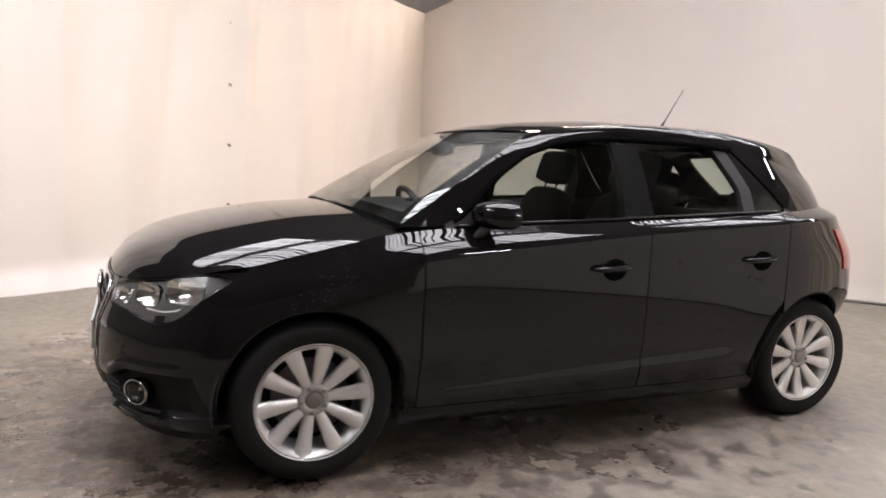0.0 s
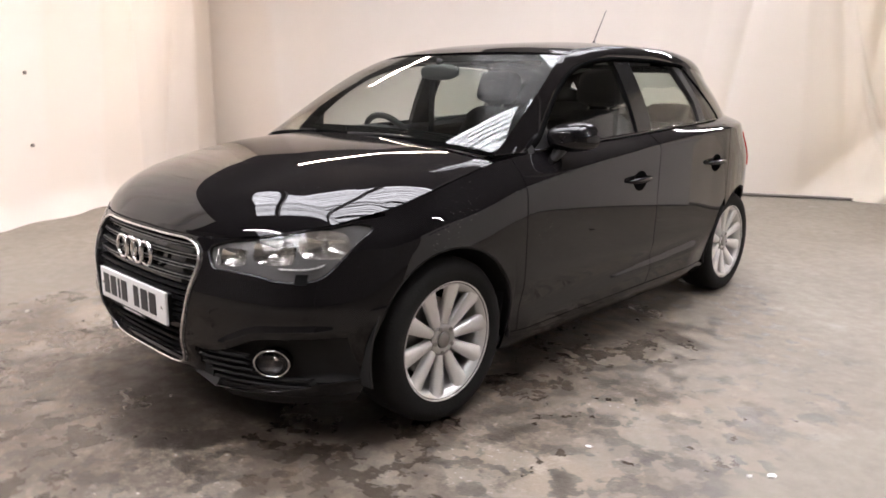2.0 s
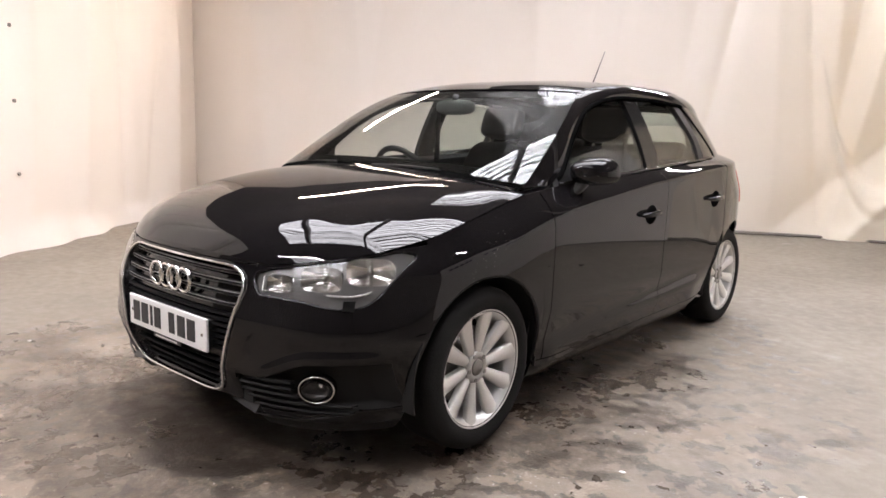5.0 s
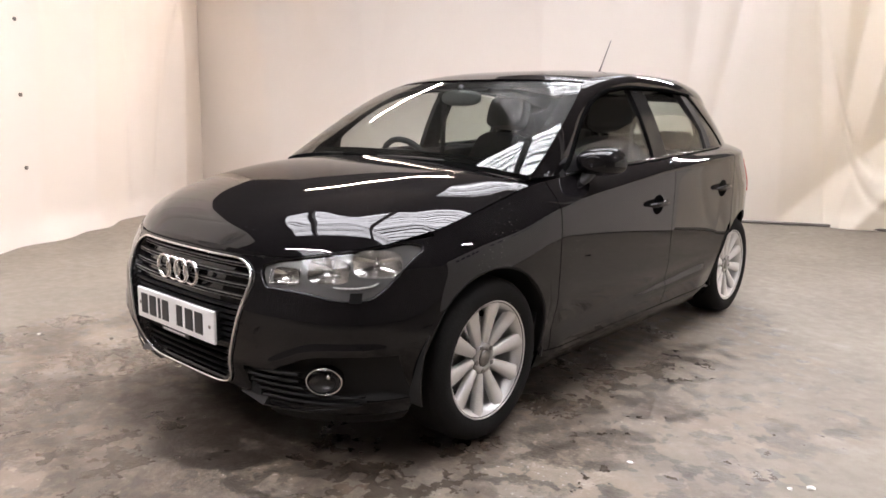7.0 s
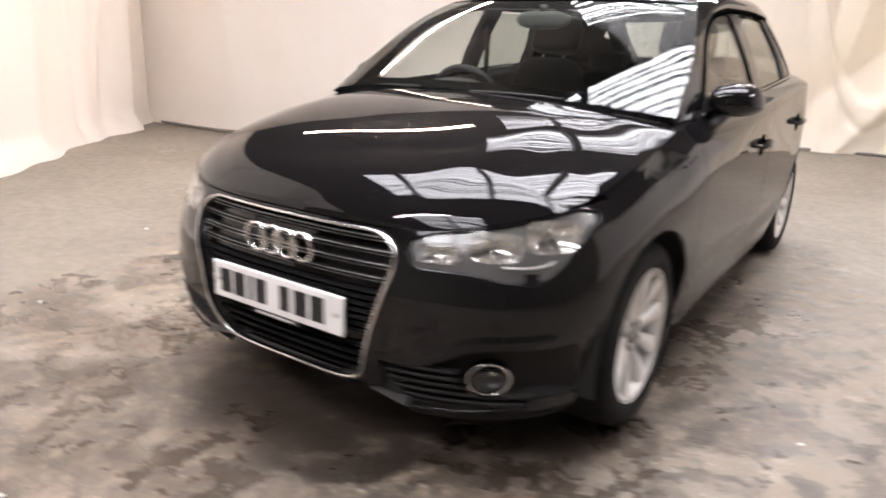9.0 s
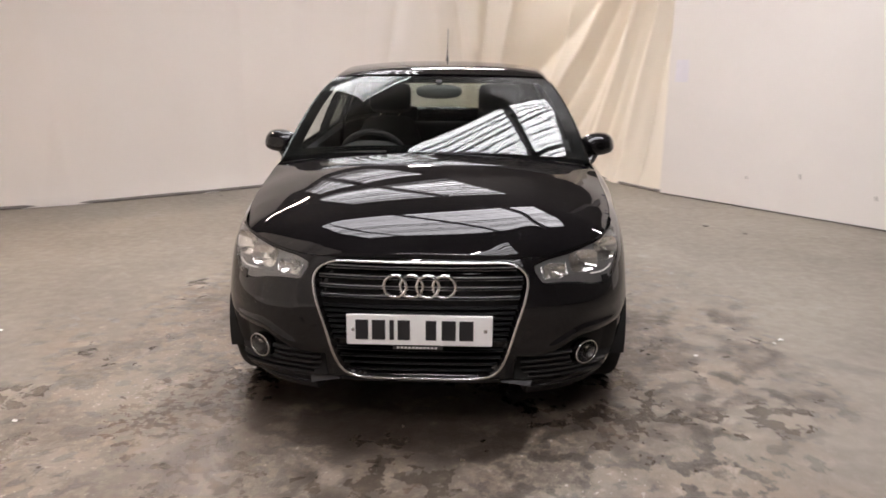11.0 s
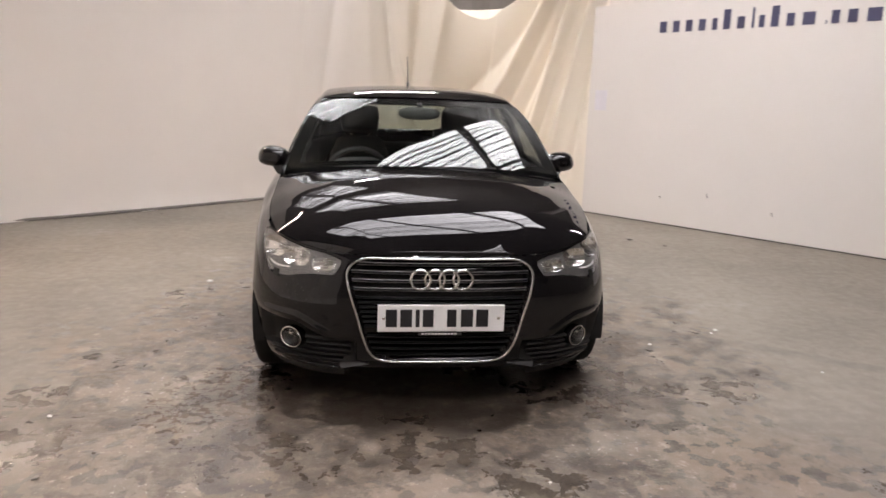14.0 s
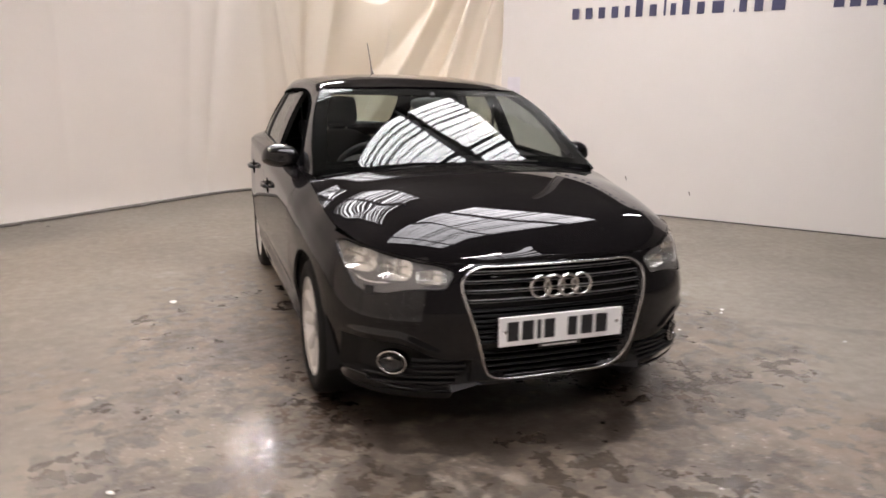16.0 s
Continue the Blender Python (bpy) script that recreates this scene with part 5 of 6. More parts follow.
# ---- grille, plate, emblem ----
link_mesh("grille_back", [(-0.40, -1.905, 0.24), (0.40, -1.905, 0.24), (0.40, -1.88, 0.70), (-0.40, -1.88, 0.70), (-0.40, -1.86, 0.24), (0.40, -1.86, 0.24), (0.40, -1.84, 0.70), (-0.40, -1.84, 0.70)],
                   [(0, 1, 2, 3), (7, 6, 5, 4), (0, 4, 5, 1), (3, 2, 6, 7), (0, 3, 7, 4), (1, 5, 6, 2)], DARK, car, smooth=False)


def on_nose(x, z, out=0.0):
    return (x, front_y(x, z) - out, z)


# bright surround following the opening's outline
zs = np.concatenate([np.linspace(GR_LO + 0.001, 0.30, 16), np.linspace(0.31, 0.60, 14), np.linspace(0.605, GR_HI - 0.001, 18)])
right_side = [(float(grille_half(z)), z) for z in zs]
outline = [(x, GR_LO) for x in np.linspace(-0.18, 0.18, 12)] + right_side + [(x, GR_HI) for x in np.linspace(0.28, -0.28, 18)] + [(-x, z) for x, z in right_side[::-1]]
ring = np.array([on_nose(x * 1.012, z, 0.004) for x, z in outline])
loop = np.concatenate([ring, ring[:1]])
run = np.concatenate([[0], np.cumsum(np.linalg.norm(np.diff(loop, axis=0), axis=1))])
even = np.linspace(0, run[-1], 141)[:-1]
ring = np.array([[np.interp(e, run, loop[:, k]) for k in range(3)] for e in even])
for _ in range(2):
    ring = (np.roll(ring, 1, 0) + 2 * ring + np.roll(ring, -1, 0)) / 4
tube_part("grille_surround", ring, 0.0052, SATIN, car, "satin chrome grille surround", seg=8, closed=True, up=(0, 1, 0), flat=0.9)


def slat(name, z, x0, x1, h, depth, mat, back=0.016):
    """A bar across the opening that follows the nose's curve."""
    xs = np.linspace(x0, x1, 25)
    V, F = [], []
    for x in xs:
        y = front_y(x, z)
        for dy, dz in ((back, -h), (back - 0.006, -h * 0.2), (back, h), (back + depth, h * 0.8), (back + depth, -h)):
            V.append((x, y + dy, z + dz))
    for i in range(len(xs) - 1):
        for k in range(5):
            F.append((i * 5 + k, i * 5 + (k + 1) % 5, i * 5 + 5 + (k + 1) % 5, i * 5 + 5 + k))
    F += [(4, 3, 2, 1, 0), tuple(len(V) - 5 + k for k in range(5))]
    return link_mesh(name, V, F, mat, car, smooth=False)


for z in (0.662, 0.630, 0.597, 0.564):
    w = float(grille_half(z)) - 0.012
    slat("grille_slat", z, -w, w, 0.0050, 0.02, SLAT)
for z in (0.528, 0.508, 0.488, 0.468, 0.448, 0.428, 0.408):
    w = float(grille_half(z)) - 0.012
    slat("grille_slat", z, -w, w, 0.0062, 0.012, SLAT, 0.020)
for z in (0.365, 0.335, 0.305, 0.276):
    w = float(grille_half(z)) - 0.012
    slat("grille_slat", z, -w, w, 0.0050, 0.02, SLAT, 0.024)
for z in (0.662, 0.630, 0.597, 0.564):
    w = float(grille_half(z)) - 0.016
    for dz in (0.0052, -0.0052):
        edge = [(x, front_y(x, z) + 0.0152, z + dz) for x in np.linspace(-w, w, 21)]
        tube_part("slat_edge", edge, 0.0013, EDGE, car, seg=6)
part("plate_beam", box_bm((-0.25, -1.974, 0.40), (0.25, -1.90, 0.50), 0.006), TRIM, car)
plate = part("number_plate", box_bm((-0.261, -1.984, 0.394), (0.261, -1.973, 0.508), 0.004), PLATE, car, "white number plate with black bars for its characters")
PX = [(-0.205, 0.046), (-0.145, 0.048), (-0.098, 0.016), (-0.055, 0.044), (0.042, 0.038), (0.105, 0.050), (0.168, 0.050)]
for x, w in PX:
    part("character_bar", box_bm((x - w / 2, -1.9862, 0.415), (x + w / 2, -1.9838, 0.489), 0.0008, 1), INK, plate)
for x in (-0.236, 0.236):
    part("plate_screw", box_bm((x - 0.006, -1.9862, 0.446), (x + 0.006, -1.9838, 0.458), 0.002, 1), SATIN, plate)
part("dealer_strip", box_bm((-0.095, -1.9795, 0.376), (0.085, -1.9725, 0.392), 0.002), TRIM, car)
for k in range(11):
    part("strip_bar", box_bm((-0.080 + 0.0135 * k, -1.9805, 0.381), (-0.080 + 0.0135 * k + 0.009, -1.9793, 0.387)), PLATE, car)
for k in range(4):
    x = (k - 1.5) * 0.058
    pts = []
    for i in range(36):
        a = 2 * math.pi * i / 36
        pts.append((x + 0.040 * math.cos(a), -1.960 + 0.003 * (k % 2), 0.607 + 0.040 * math.sin(a)))
    tube_part("emblem_ring", pts, 0.0066, CHROME, car, "chrome ring", seg=10, closed=True, up=(0, 1, 0), flat=1.3)

# ---- lamps ----
CLEARGREY = material("lamp_bezel", (0.15, 0.147, 0.145), 0.30, metal=0.3, vary=0.1, scale=20)
REFLECT = material("lamp_reflector", (0.95, 0.94, 0.93), 0.20, metal=1.0, rough_vary=0.06, scale=40)


def nose_n(th, z):
    a, b, c = front_pt(th, z), front_pt(th + 0.5, z), front_pt(th, z + 0.004)
    n = np.cross(b - a, c - a)
    n /= np.linalg.norm(n)
    return n if np.dot(n, a - HEART) > 0 else -n


for s in both:
    lamp = new("headlamp")
    lamp.empty_display_size = 0.1
    lamp.parent = car
    tagged(lamp, label="clear headlamp with bright reflectors")
    nu, nv = 110, 44
    for nm, off, mat in (("lamp_lens", 0.0015, LENS), ("lamp_bezel", -0.011, CLEARGREY)):
        P = np.zeros((nu, nv, 3))
        for i in range(nu):
            th = LAMP_A + (LAMP_B - LAMP_A) * i / (nu - 1)
            lo_, hi_ = float(lamp_lo(th)), float(lamp_hi(th))
            for j in range(nv):
                z = lo_ + (hi_ - lo_) * j / (nv - 1)
                P[i, j] = front_pt(th, z) + nose_n(th, z) * off
        ob = sheet(nm, mir(P, s), mat, lamp, t=0.002)
        if nm == "lamp_lens":
            ob.visible_shadow = False
        else:
            bezel = ob
    # bowls: low beam, main beam and the indicator box
    holes = []
    for th, z, ru, rv, dp in ((0.70, 0.690, 0.078, 0.044, 0.036), (0.40, 0.668, 0.068, 0.040, 0.034), (0.145, 0.648, 0.046, 0.028, 0.024)):
        th = LAMP_A + (LAMP_B - LAMP_A) * th
        c, n = front_pt(th, z), nose_n(th, z)
        n = np.array([n[0] * 0.8, n[1], n[2] * 0.3])
        n /= np.linalg.norm(n)
        u = np.cross([0, 0, 1.0], n)
        u /= np.linalg.norm(u)
        w = np.cross(n, u)
        holes.append((c, u, w, ru * 0.97, rv * 0.97))
        V, F = [], []
        rings, seg = 9, 28
        for i in range(rings):
            f = i / (rings - 1)
            for k in range(seg):
                a = 2 * math.pi * k / seg
                sq = 1.0 / max(abs(math.cos(a)) ** 3.4 + abs(math.sin(a)) ** 3.4, 1e-6) ** (1 / 3.4)
                q = c - n * (0.012 + dp * (1 - f * f)) + u * (ru * f * math.cos(a) * sq) + w * (rv * f * math.sin(a) * sq)
                V.append(q * (1 if s > 0 else MIR))
        for i in range(rings - 1):
            for k in range(seg):
                F.append((i * seg + k, i * seg + (k + 1) % seg, (i + 1) * seg + (k + 1) % seg, (i + 1) * seg + k))
        link_mesh("reflector", V, F, REFLECT, lamp)
        bm = bmesh.new()
        bmesh.ops.create_uvsphere(bm, u_segments=16, v_segments=10, radius=0.011 if ru > 0.05 else 0.008)
        for v in bm.verts:
            v.co += Vector((c - n * (0.006 + dp)) * (1 if s > 0 else MIR))
        part("bulb", bm, CHROME, lamp, smooth=True)
    # openings in the bezel for the bowls
    bm = bmesh.new()
    bm.from_mesh(bezel.data)
    gone = []
    for f in bm.faces:
        p = np.array(f.calc_center_median()) * (1 if s > 0 else MIR)
        for c, u, w, ru, rv in holes:
            if (abs(np.dot(p - c, u)) / ru) ** 3.4 + (abs(np.dot(p - c, w)) / rv) ** 3.4 < 1:
                gone.append(f)
                break
    bmesh.ops.delete(bm, geom=gone, context="FACES")
    bm.to_mesh(bezel.data)
    bm.free()
    # light guide along the foot of the lamp
    pts = [(front_pt(th, float(lamp_lo(th)) + 0.036) - nose_n(th, float(lamp_lo(th)) + 0.036) * 0.006) * (1 if s > 0 else MIR) for th in LAMP_A + (LAMP_B - LAMP_A) * np.linspace(0.46, 0.74, 20)]
    V, F = [], []
    for k in range(0, 19):
        v, f = tube([pts[k], pts[k] * 0.35 + pts[k + 1] * 0.65], 0.0035 if k % 3 else 0.0022, seg=6)
        F += [tuple(i + len(V) for i in q) for q in f]
        V += list(v)
    link_mesh("light_guide", V, F, PLATE, lamp)
    # bright frame round the indicator and the black washer cap
    box = []
    for f, dz in ((0.045, 0.018), (0.055, -0.028), (0.245, -0.020), (0.225, 0.022)):
        th = LAMP_A + (LAMP_B - LAMP_A) * f
        box.append((front_pt(th, 0.652 + dz) - nose_n(th, 0.652 + dz) * 0.008) * (1 if s > 0 else MIR))
    tube_part("indicator_frame", box, 0.0030, CHROME, lamp, seg=6)
    cap = np.zeros((6, 6, 3))
    for i in range(6):
        for j in range(6):
            th = LAMP_A + (LAMP_B - LAMP_A) * (0.575 + 0.075 * i / 5)
            z = 0.574 + 0.032 * j / 5
            cap[i, j] = front_pt(th, z) + nose_n(th, z) * 0.004
    sheet("washer_cap", mir(cap, s), GLOSS, lamp, t=0.004)

    # fog lamp in its slatted intake
    fx, fz = 0.622, 0.323
    fog = new("fog_lamp")
    fog.empty_display_size = 0.05
    fog.parent = car
    tagged(fog, label="round fog lamp with a chrome ring")
    fth = angle_of(fx, fz)
    c, n = front_pt(fth, fz), nose_n(fth, fz)
    n = np.array([math.sin(radians(38)), -math.cos(radians(38)), 0.0])
    u = np.cross([0, 0, 1.0], n)
    fl = 1 if s > 0 else MIR
    pts = [(c + n * 0.004 + (0.056 * u * math.cos(a) + 0.043 * np.array([0, 0, 1.0]) * math.sin(a))) * fl for a in np.linspace(0, 2 * math.pi, 40, endpoint=False)]
    tube_part("fog_ring", pts, 0.0026, CHROME, fog, seg=8, closed=True, up=(0, 1, 0))
    for nm, mat, prof in (("fog_bowl", GLOSS, [(0.0, 0.040), (-0.012, 0.034), (-0.022, 0.022), (-0.026, 0.001)]), ("fog_lens", LENS, [(0.0, 0.042), (0.006, 0.034), (0.010, 0.018), (0.011, 0.001)]),
                          ("fog_cup", GLOSS, [(0.003, 0.046), (-0.03, 0.046), (-0.034, 0.03), (-0.034, 0.001)])):
        V, F = [], []
        for d, r in prof:
            for k in range(28):
                a = 2 * math.pi * k / 28
                V.append((c + n * d + r * (1.3 * u * math.cos(a) + np.array([0, 0, 1.0]) * math.sin(a))) * fl)
        for i in range(len(prof) - 1):
            for k in range(28):
                F.append((i * 28 + k, i * 28 + (k + 1) % 28, i * 28 + 28 + (k + 1) % 28, i * 28 + 28 + k))
        ob = link_mesh(nm, V, F, mat, fog)
        if nm == "fog_lens":
            ob.visible_shadow = False
    bm = bmesh.new()
    bmesh.ops.create_uvsphere(bm, u_segments=12, v_segments=8, radius=0.009)
    for v in bm.verts:
        v.co += Vector((c - n * 0.010 + u * 0.012 + np.array([0, 0, 0.012])) * fl)
    part("fog_bulb", bm, CHROME, fog, smooth=True)
    # fin of the lower air dam
    bm = bmesh.new()
    for x, back, z in ((0.295, 0.012, 0.230), (0.412, 0.000, 0.208), (0.416, 0.016, 0.236), (0.372, 0.030, 0.252), (0.295, 0.06, 0.226), (0.412, 0.06, 0.200), (0.416, 0.06, 0.232), (0.372, 0.06, 0.248)):
        bm.verts.new((s * x, front_y(x, 0.235) + back - 0.004, z))
    bmesh.ops.convex_hull(bm, input=bm.verts[:])
    part("air_dam_fin", bm, TRIM, car)
    tube_part("blade_edge", [(s * x, front_y(x, z) - 0.002, z) for x, z in ((0.408, 0.206), (0.47, 0.208), (0.54, 0.214), (0.61, 0.224), (0.68, 0.240))], [0.006, 0.0055, 0.005, 0.004, 0.002], PAINT, car, seg=8)
    for z, x0, x1 in ((0.243, 0.39, 0.70), (0.268, 0.38, 0.71), (0.293, 0.37, 0.565), (0.318, 0.37, 0.556), (0.342, 0.40, 0.560)):
        V, F = [], []
        xs = np.linspace(x0, x1, 14)
        for x in xs:
            y = front_y(x, z)
            for dy, dz in ((0.010, -0.005), (0.006, 0.0), (0.010, 0.005), (0.03, 0.004), (0.03, -0.004)):
                V.append((s * x, y + dy, z + dz))
        for i in range(13):
            for k in range(5):
                F.append((i * 5 + k, i * 5 + (k + 1) % 5, i * 5 + 5 + (k + 1) % 5, i * 5 + 5 + k))
        link_mesh("intake_slat", V, F, DARK, car, smooth=False)

    # ---- door mirror ----
    mirror = new("door_mirror")
    mirror.empty_display_size = 0.1
    mirror.parent = car
    mirror.location = (-0.012 * s, -0.022, -0.004)
    tagged(mirror, label="black door mirror with a rounded shell")
    P = np.zeros((28, 20, 3))
    for i in range(28):
        a = 2 * math.pi * i / 27
        for j in range(20):
            f = j / 19
            b = f * math.pi / 2
            sx = math.copysign(abs(math.cos(a)) ** 0.78, math.cos(a)) * 0.088 * math.sin(b) ** 0.8
            sz = math.copysign(abs(math.sin(a)) ** 0.74, math.sin(a)) * (0.062 if math.sin(a) > 0 else 0.054) * math.sin(b) ** 0.8
            P[i, j] = (0.862 + sx - 0.015 * (sz / 0.066), -0.505 - 0.150 * math.cos(b) + 0.05 * (1 - f) + 0.03 * (sx / 0.086), 0.985 + sz + 0.008 * (sx / 0.086))
    sheet("mirror_shell", mir(P, s), PAINT, mirror, t=0.006, centre=(s * 0.862, -0.49, 1.0))
    V = [tuple(P[i, 19] * (1 if s > 0 else MIR)) for i in range(27)]
    V = [(v[0], v[1] - 0.006, v[2]) for v in V]
    link_mesh("mirror_glass", V, [tuple(range(27)) if s > 0 else tuple(range(26, -1, -1))], CHROME, mirror, smooth=False)
    tube_part("mirror_arm", [(s * 0.765, -0.615, 0.868), (s * 0.795, -0.60, 0.885), (s * 0.815, -0.575, 0.915), (s * 0.832, -0.55, 0.955)], [0.024, 0.026, 0.031, 0.042], TRIM, mirror, seg=12, flat=0.6)
    pts = [(s * x, y, z) for x, y, z in ((0.781, -0.552, 0.972), (0.81, -0.594, 0.972), (0.862, -0.607, 0.972), (0.91, -0.585, 0.976), (0.940, -0.530, 0.982))]
    tube_part("mirror_seam", pts, 0.003, TRIM, mirror, seg=6)

    # ---- door handles ----
    for (hy, hz), dr in zip(((0.005, 0.772), (0.832, 0.803)), handles[s]):
        V, F = [], []
        seg = 30
        for f, d in ((1.0, 0.0006), (0.97, 0.0022), (0.6, 0.0026), (0.0, 0.0028)):
            for k in range(seg):
                a = 2 * math.pi * k / seg
                y, z = hy + 0.060 * f * math.cos(a), hz - 0.004 + 0.046 * f * math.sin(a)
                V.append((s * (flank(y, z) + d + 0.0), y, z))
        for i in range(3):
            for k in range(seg):
                F.append((i * seg + k, i * seg + (k + 1) % seg, i * seg + seg + (k + 1) % seg, i * seg + seg + k))
        link_mesh("handle_cup", V, F, FRIT, dr)
        pts = []
        for f in np.linspace(-1, 1, 15):
            y = hy - 0.020 + 0.096 * f
            z = hz + 0.004 + 0.004 * f
            pts.append((s * (flank(y, z) + 0.004 + 0.024 * (1 - abs(f) ** 3)), y, z))
        tube_part("door_handle", pts, [0.008 + 0.009 * (1 - abs(f) ** 4) for f in np.linspace(-1, 1, 15)], PAINT, dr, seg=10, up=(0, 0, 1), flat=0.8)

# ---- roof aerial, wipers, scuttle ----
tube_part("aerial", [(0, 0.885, 1.425), (0, 0.905, 1.44), (0, 0.93, 1.475), (0, 1.045, 1.66)], [0.016, 0.011, 0.004, 0.0022], TRIM, car, seg=8)
SC = np.zeros((41, 8, 3))
for i in range(41):
    b = -1 + i / 20
    for j in range(8):
        f = j / 7
        r = bonnet_rear(b * 0.97)
        m = np.array([0.69 * b, -1.02 + (0.115) * abs(b) ** 2.3, 0.960 - 0.04 * abs(b) ** 2.3])
        SC[i, j] = r + (m - r) * f + np.array([0, 0, -0.022 + 0.006 * f])
sheet("scuttle_panel", SC, TRIM, car, t=0.02)
for x0, x1, y0, y1, z0, z1 in ((-0.62, 0.02, -0.955, -1.035, 0.945, 0.992), (0.02, 0.60, -1.02, -0.975, 0.972, 0.968)):
    pts = []
    for f in np.linspace(0, 1, 14):
        x = x0 + (x1 - x0) * f
        b = abs(x) / 0.69
        pts.append((x, -1.02 + 0.115 * b ** 2.3 + 0.012, 0.968 - 0.036 * b ** 2.3 + 0.003 + 0.006 * math.sin(math.pi * f)))
    tube_part("wiper_blade", pts, 0.006, TRIM, car, seg=6, flat=1.2)
    tube_part("wiper_arm", [(p[0], p[1] - 0.010, p[2] + 0.008) for p in pts[:9]], 0.005, TRIM, car, seg=6)
part("tax_disc_label", box_bm((-0.60, -0.865, 0.958), (-0.54, -0.855, 0.972)), PLATE, car)

# ---- cabin ----
part("cabin_floor", box_bm((-0.72, -0.95, 0.22), (0.72, 1.55, 0.30), 0.02), DASH, car)
part("boot_block", box_bm((-0.62, 1.12, 0.28), (0.62, 1.62, 0.72), 0.05), FABRIC, car)
D = np.zeros((50, 14, 3))
sec = [(-1.0, 0.93), (-0.92, 0.945), (-0.80, 0.953), (-0.66, 0.950), (-0.575, 0.935), (-0.535, 0.905), (-0.525, 0.86), (-0.535, 0.80), (-0.56, 0.74), (-0.60, 0.68), (-0.62, 0.60), (-0.65, 0.50), (-0.70, 0.42), (-0.80, 0.32)]
for i in range(50):
    x = -0.70 + 1.40 * i / 49
    pod = math.exp(-((x + 0.36) / 0.17) ** 4)
    for j, (y, z) in enumerate(sec):
        k = max(0, 1 - abs(j - 4) / 3)
        D[i, j] = (x, y + 0.10 * pod * k * 0.5 + 0.05 * (abs(x) / 0.7) ** 2 * (j < 5), z + 0.055 * pod * k - 0.02 * (abs(x) / 0.7) ** 4)
sheet("dashboard", D, DASH, car, t=0.02, centre=(0, -0.9, 0.5))
part("centre_console", box_bm((-0.11, -0.62, 0.30), (0.11, 0.10, 0.52), 0.03), DASH, car)
# steering wheel on the right-hand side
wheel_c, tilt = Vector((-0.36, -0.42, 0.87)), radians(26)
ax_u, ax_v = Vector((1, 0, 0)), Vector((0, -math.sin(tilt), math.cos(tilt)))
pts = [wheel_c + ax_u * (0.183 * math.cos(a)) + ax_v * (0.183 * math.sin(a)) for a in np.linspace(0, 2 * math.pi, 40, endpoint=False)]
sw = tube_part("steering_wheel", pts, 0.016, DASH, car, "black steering wheel", seg=10, closed=True)
hub_n = ax_u.cross(ax_v)
bm = bmesh.new()
bmesh.ops.create_uvsphere(bm, u_segments=20, v_segments=12, radius=1)
for v in bm.verts:
    q = v.co.copy()
    v.co = wheel_c + ax_u * (q.x * 0.075) + ax_v * (q.y * 0.060 - 0.01) + hub_n * (q.z * 0.03)
part("wheel_boss", bm, DASH, sw, smooth=True)
for a in (radians(8), radians(172), radians(270)):
    d = ax_u * math.cos(a) + ax_v * math.sin(a)
    tube_part("wheel_arm", [wheel_c + d * 0.05, wheel_c + d * 0.18], 0.018, SATIN if a > 4 else DASH, sw, seg=8, flat=0.5)
tube_part("steering_column", [wheel_c, wheel_c + Vector((0, -0.20, -0.10))], 0.045, DASH, car, seg=14)


def rounded(lo, hi, bevel, warp=None):
    bm = box_bm(lo, hi)
    bmesh.ops.subdivide_edges(bm, edges=bm.edges[:], cuts=5, use_grid_fill=True)
    c = (Vector(lo) + Vector(hi)) / 2
    h = (Vector(hi) - Vector(lo)) / 2
    for v in bm.verts:
        q = Vector([(v.co[i] - c[i]) / h[i] for i in range(3)])
        n = sum(abs(t) ** 5 for t in q) ** 0.2
        m = max(abs(t) for t in q)
        if n > 0:
            q = q * (m / n) * (1 - bevel) + q * bevel
        v.co = Vector([c[i] + q[i] * h[i] for i in range(3)])
        if warp:
            v.co = warp(v.co)
    return bm


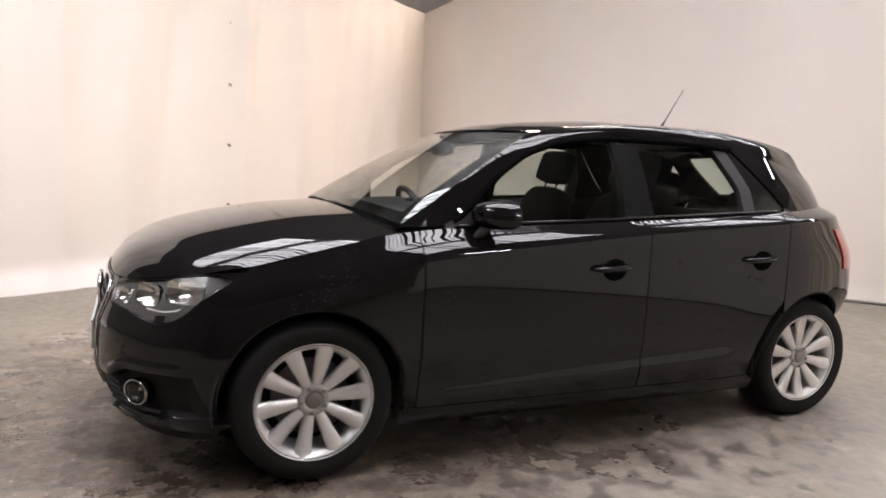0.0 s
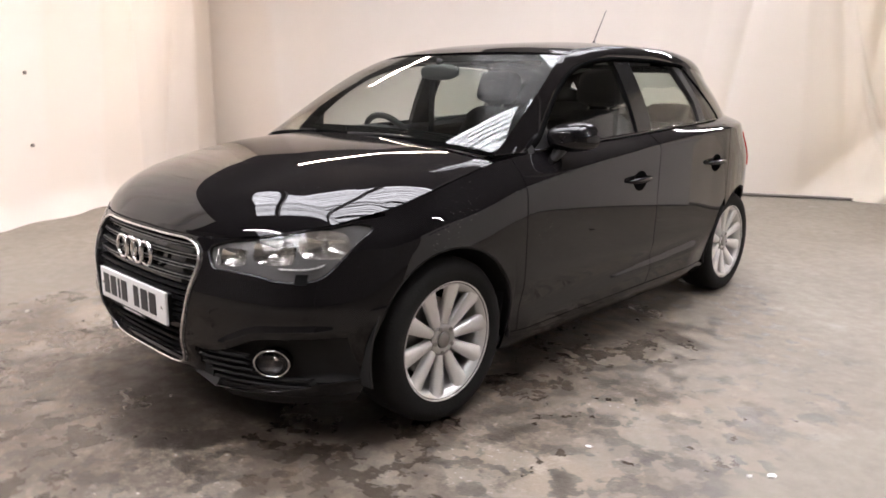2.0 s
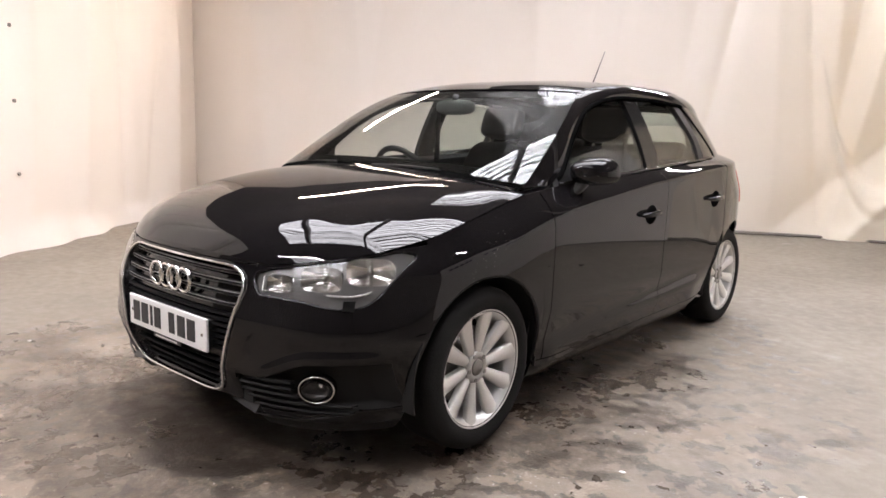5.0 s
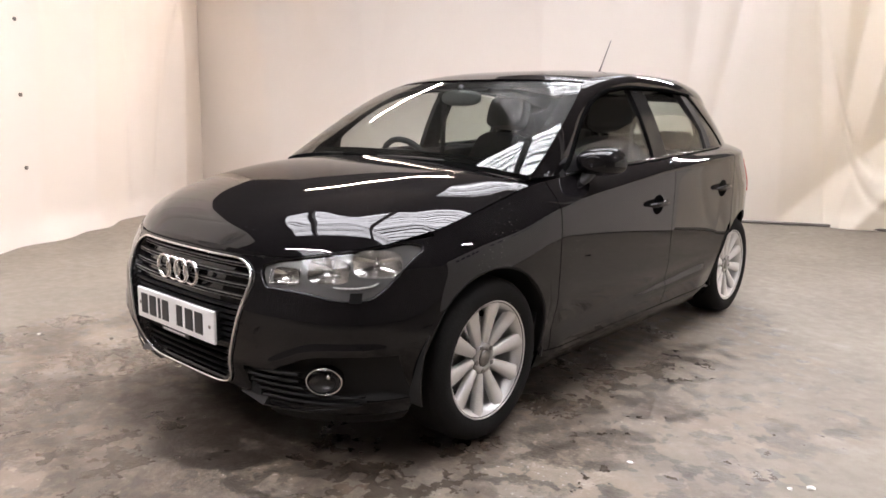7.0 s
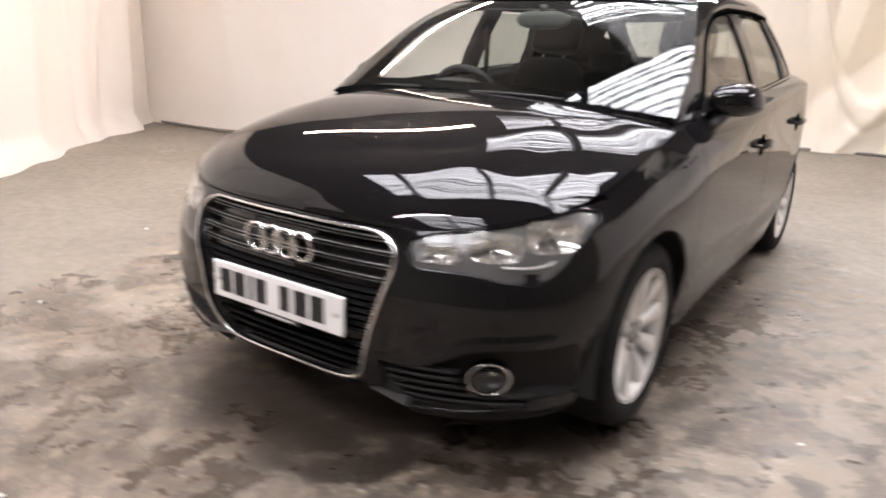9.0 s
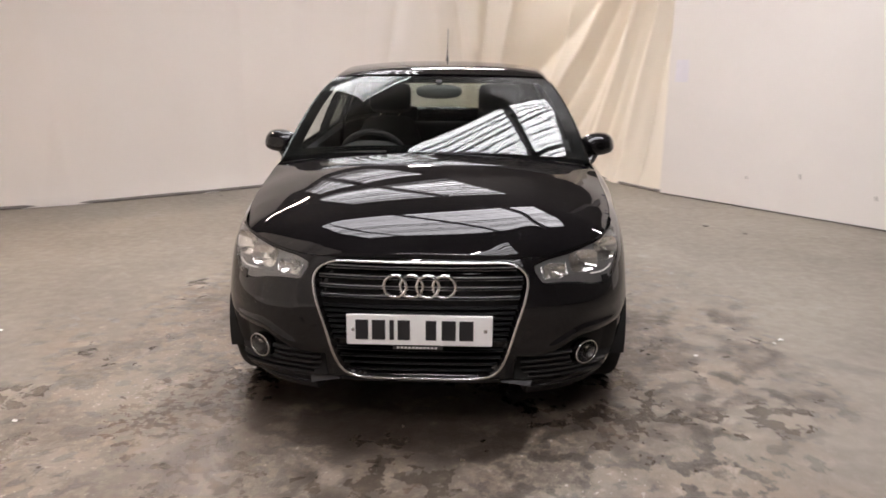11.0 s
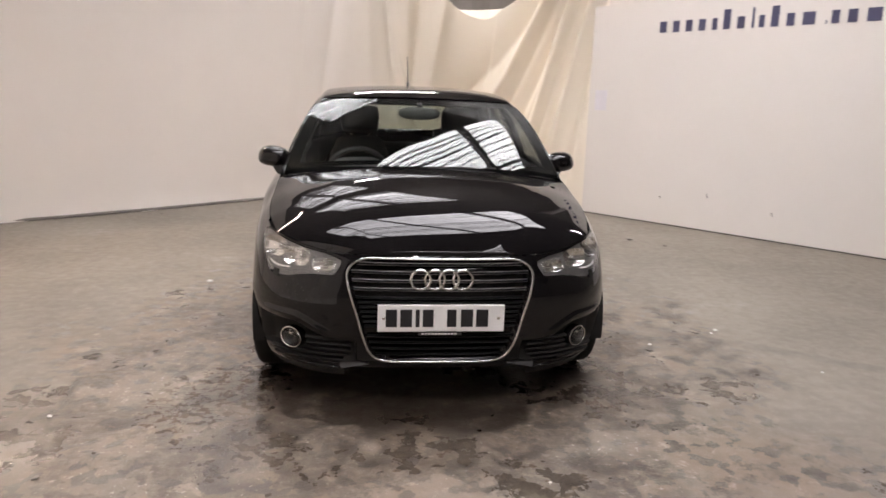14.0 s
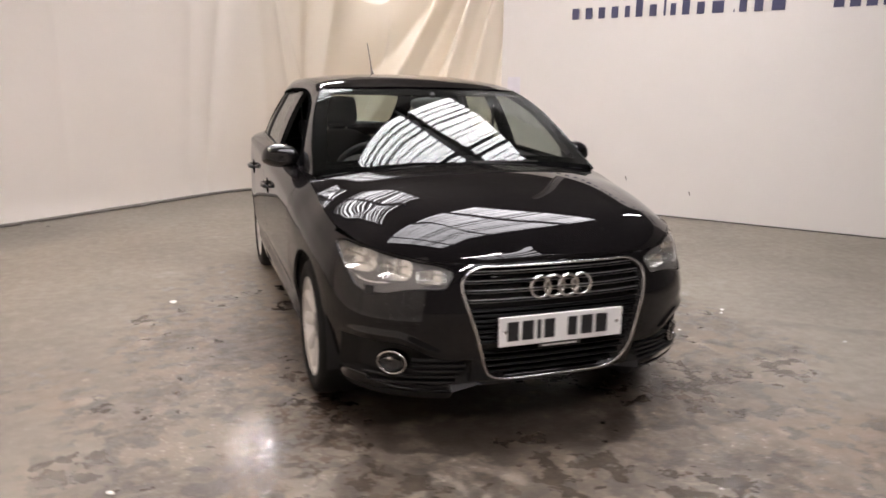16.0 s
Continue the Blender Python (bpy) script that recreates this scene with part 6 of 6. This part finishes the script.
def seat(x, y):
    st = new("front_seat")
    st.empty_display_size = 0.1
    st.parent = car
    tagged(st, label="black cloth front seat")

    def lean(p, pivot=(y + 0.23, 0.50)):
        a = radians(-19)
        dy, dz = p.y - pivot[0], p.z - pivot[1]
        return Vector((p.x, pivot[0] + dy * math.cos(a) - dz * math.sin(a), pivot[1] + dy * math.sin(a) + dz * math.cos(a)))
    part("seat_base", rounded((x - 0.25, y - 0.28, 0.34), (x + 0.25, y + 0.27, 0.55), 0.25), FABRIC, st, smooth=True)

    def back(p):
        t = (p.z - 0.50) / 0.58
        p = Vector((x + (p.x - x) * (1 - 0.28 * max(0, t - 0.45) / 0.55), p.y, p.z))
        return lean(p)
    part("seat_back", rounded((x - 0.25, y + 0.17, 0.46), (x + 0.25, y + 0.31, 1.10), 0.2, back), FABRIC, st, smooth=True)
    part("head_restraint", rounded((x - 0.135, y + 0.17, 1.13), (x + 0.135, y + 0.28, 1.315), 0.15, lean), FABRIC, st, smooth=True)
    for q in (-0.06, 0.06):
        a, b = lean(Vector((x + q, y + 0.23, 1.06))), lean(Vector((x + q, y + 0.23, 1.17)))
        tube_part("restraint_post", [a, b], 0.007, CHROME, st, seg=8)


seat(0.36, 0.0)
seat(-0.36, 0.0)
bench = new("rear_bench")
bench.empty_display_size = 0.1
bench.parent = car
part("bench_base", rounded((-0.62, 0.58, 0.36), (0.62, 1.08, 0.56), 0.25), FABRIC, bench, smooth=True)


def lean_r(p):
    return Vector((p.x, p.y + 0.36 * (p.z - 0.5), p.z))


part("bench_back", rounded((-0.62, 0.98, 0.46), (0.62, 1.12, 0.985), 0.2, lean_r), FABRIC, bench, smooth=True)
for x in (-0.36, 0.36):
    part("rear_restraint", rounded((x - 0.125, 1.0, 0.985), (x + 0.125, 1.09, 1.10), 0.2, lean_r), FABRIC, bench, smooth=True)
CASE = material("grey_plastic", (0.11, 0.115, 0.11), 0.5, vary=0.1, scale=30)
rv = new("rear_view_mirror")
rv.empty_display_size = 0.05
rv.parent = car
bm = bmesh.new()
bmesh.ops.create_uvsphere(bm, u_segments=28, v_segments=14, radius=1)
for v in bm.verts:
    v.co = Vector((0.125 * math.copysign(abs(v.co.x) ** 0.75, v.co.x), -0.437 + 0.022 * v.co.y, 1.248 + 0.038 * math.copysign(abs(v.co.z) ** 0.8, v.co.z)))
part("mirror_case", bm, CASE, rv, smooth=True)
part("mirror_face", rounded((-0.112, -0.421, 1.222), (0.112, -0.415, 1.278), 0.1), CHROME, rv, smooth=True)
tube_part("mirror_stem", [(0, -0.435, 1.26), (0, -0.44, 1.285), (0, -0.43, 1.305)], 0.016, DASH, rv, seg=10)
for s in both:
    part("sun_visor", box_bm((s * 0.30 - 0.17, -0.20, 1.302), (s * 0.30 + 0.17, -0.05, 1.318), 0.006), LINER, car)
    pts = [(s * (house(y, 1.2) - 0.06), y, z) for y, z in ((0.16, 1.30), (0.155, 1.1), (0.15, 0.9))]
    tube_part("seat_belt", pts, 0.024, FABRIC, car, seg=6, flat=0.15, up=(1, 0, 0))
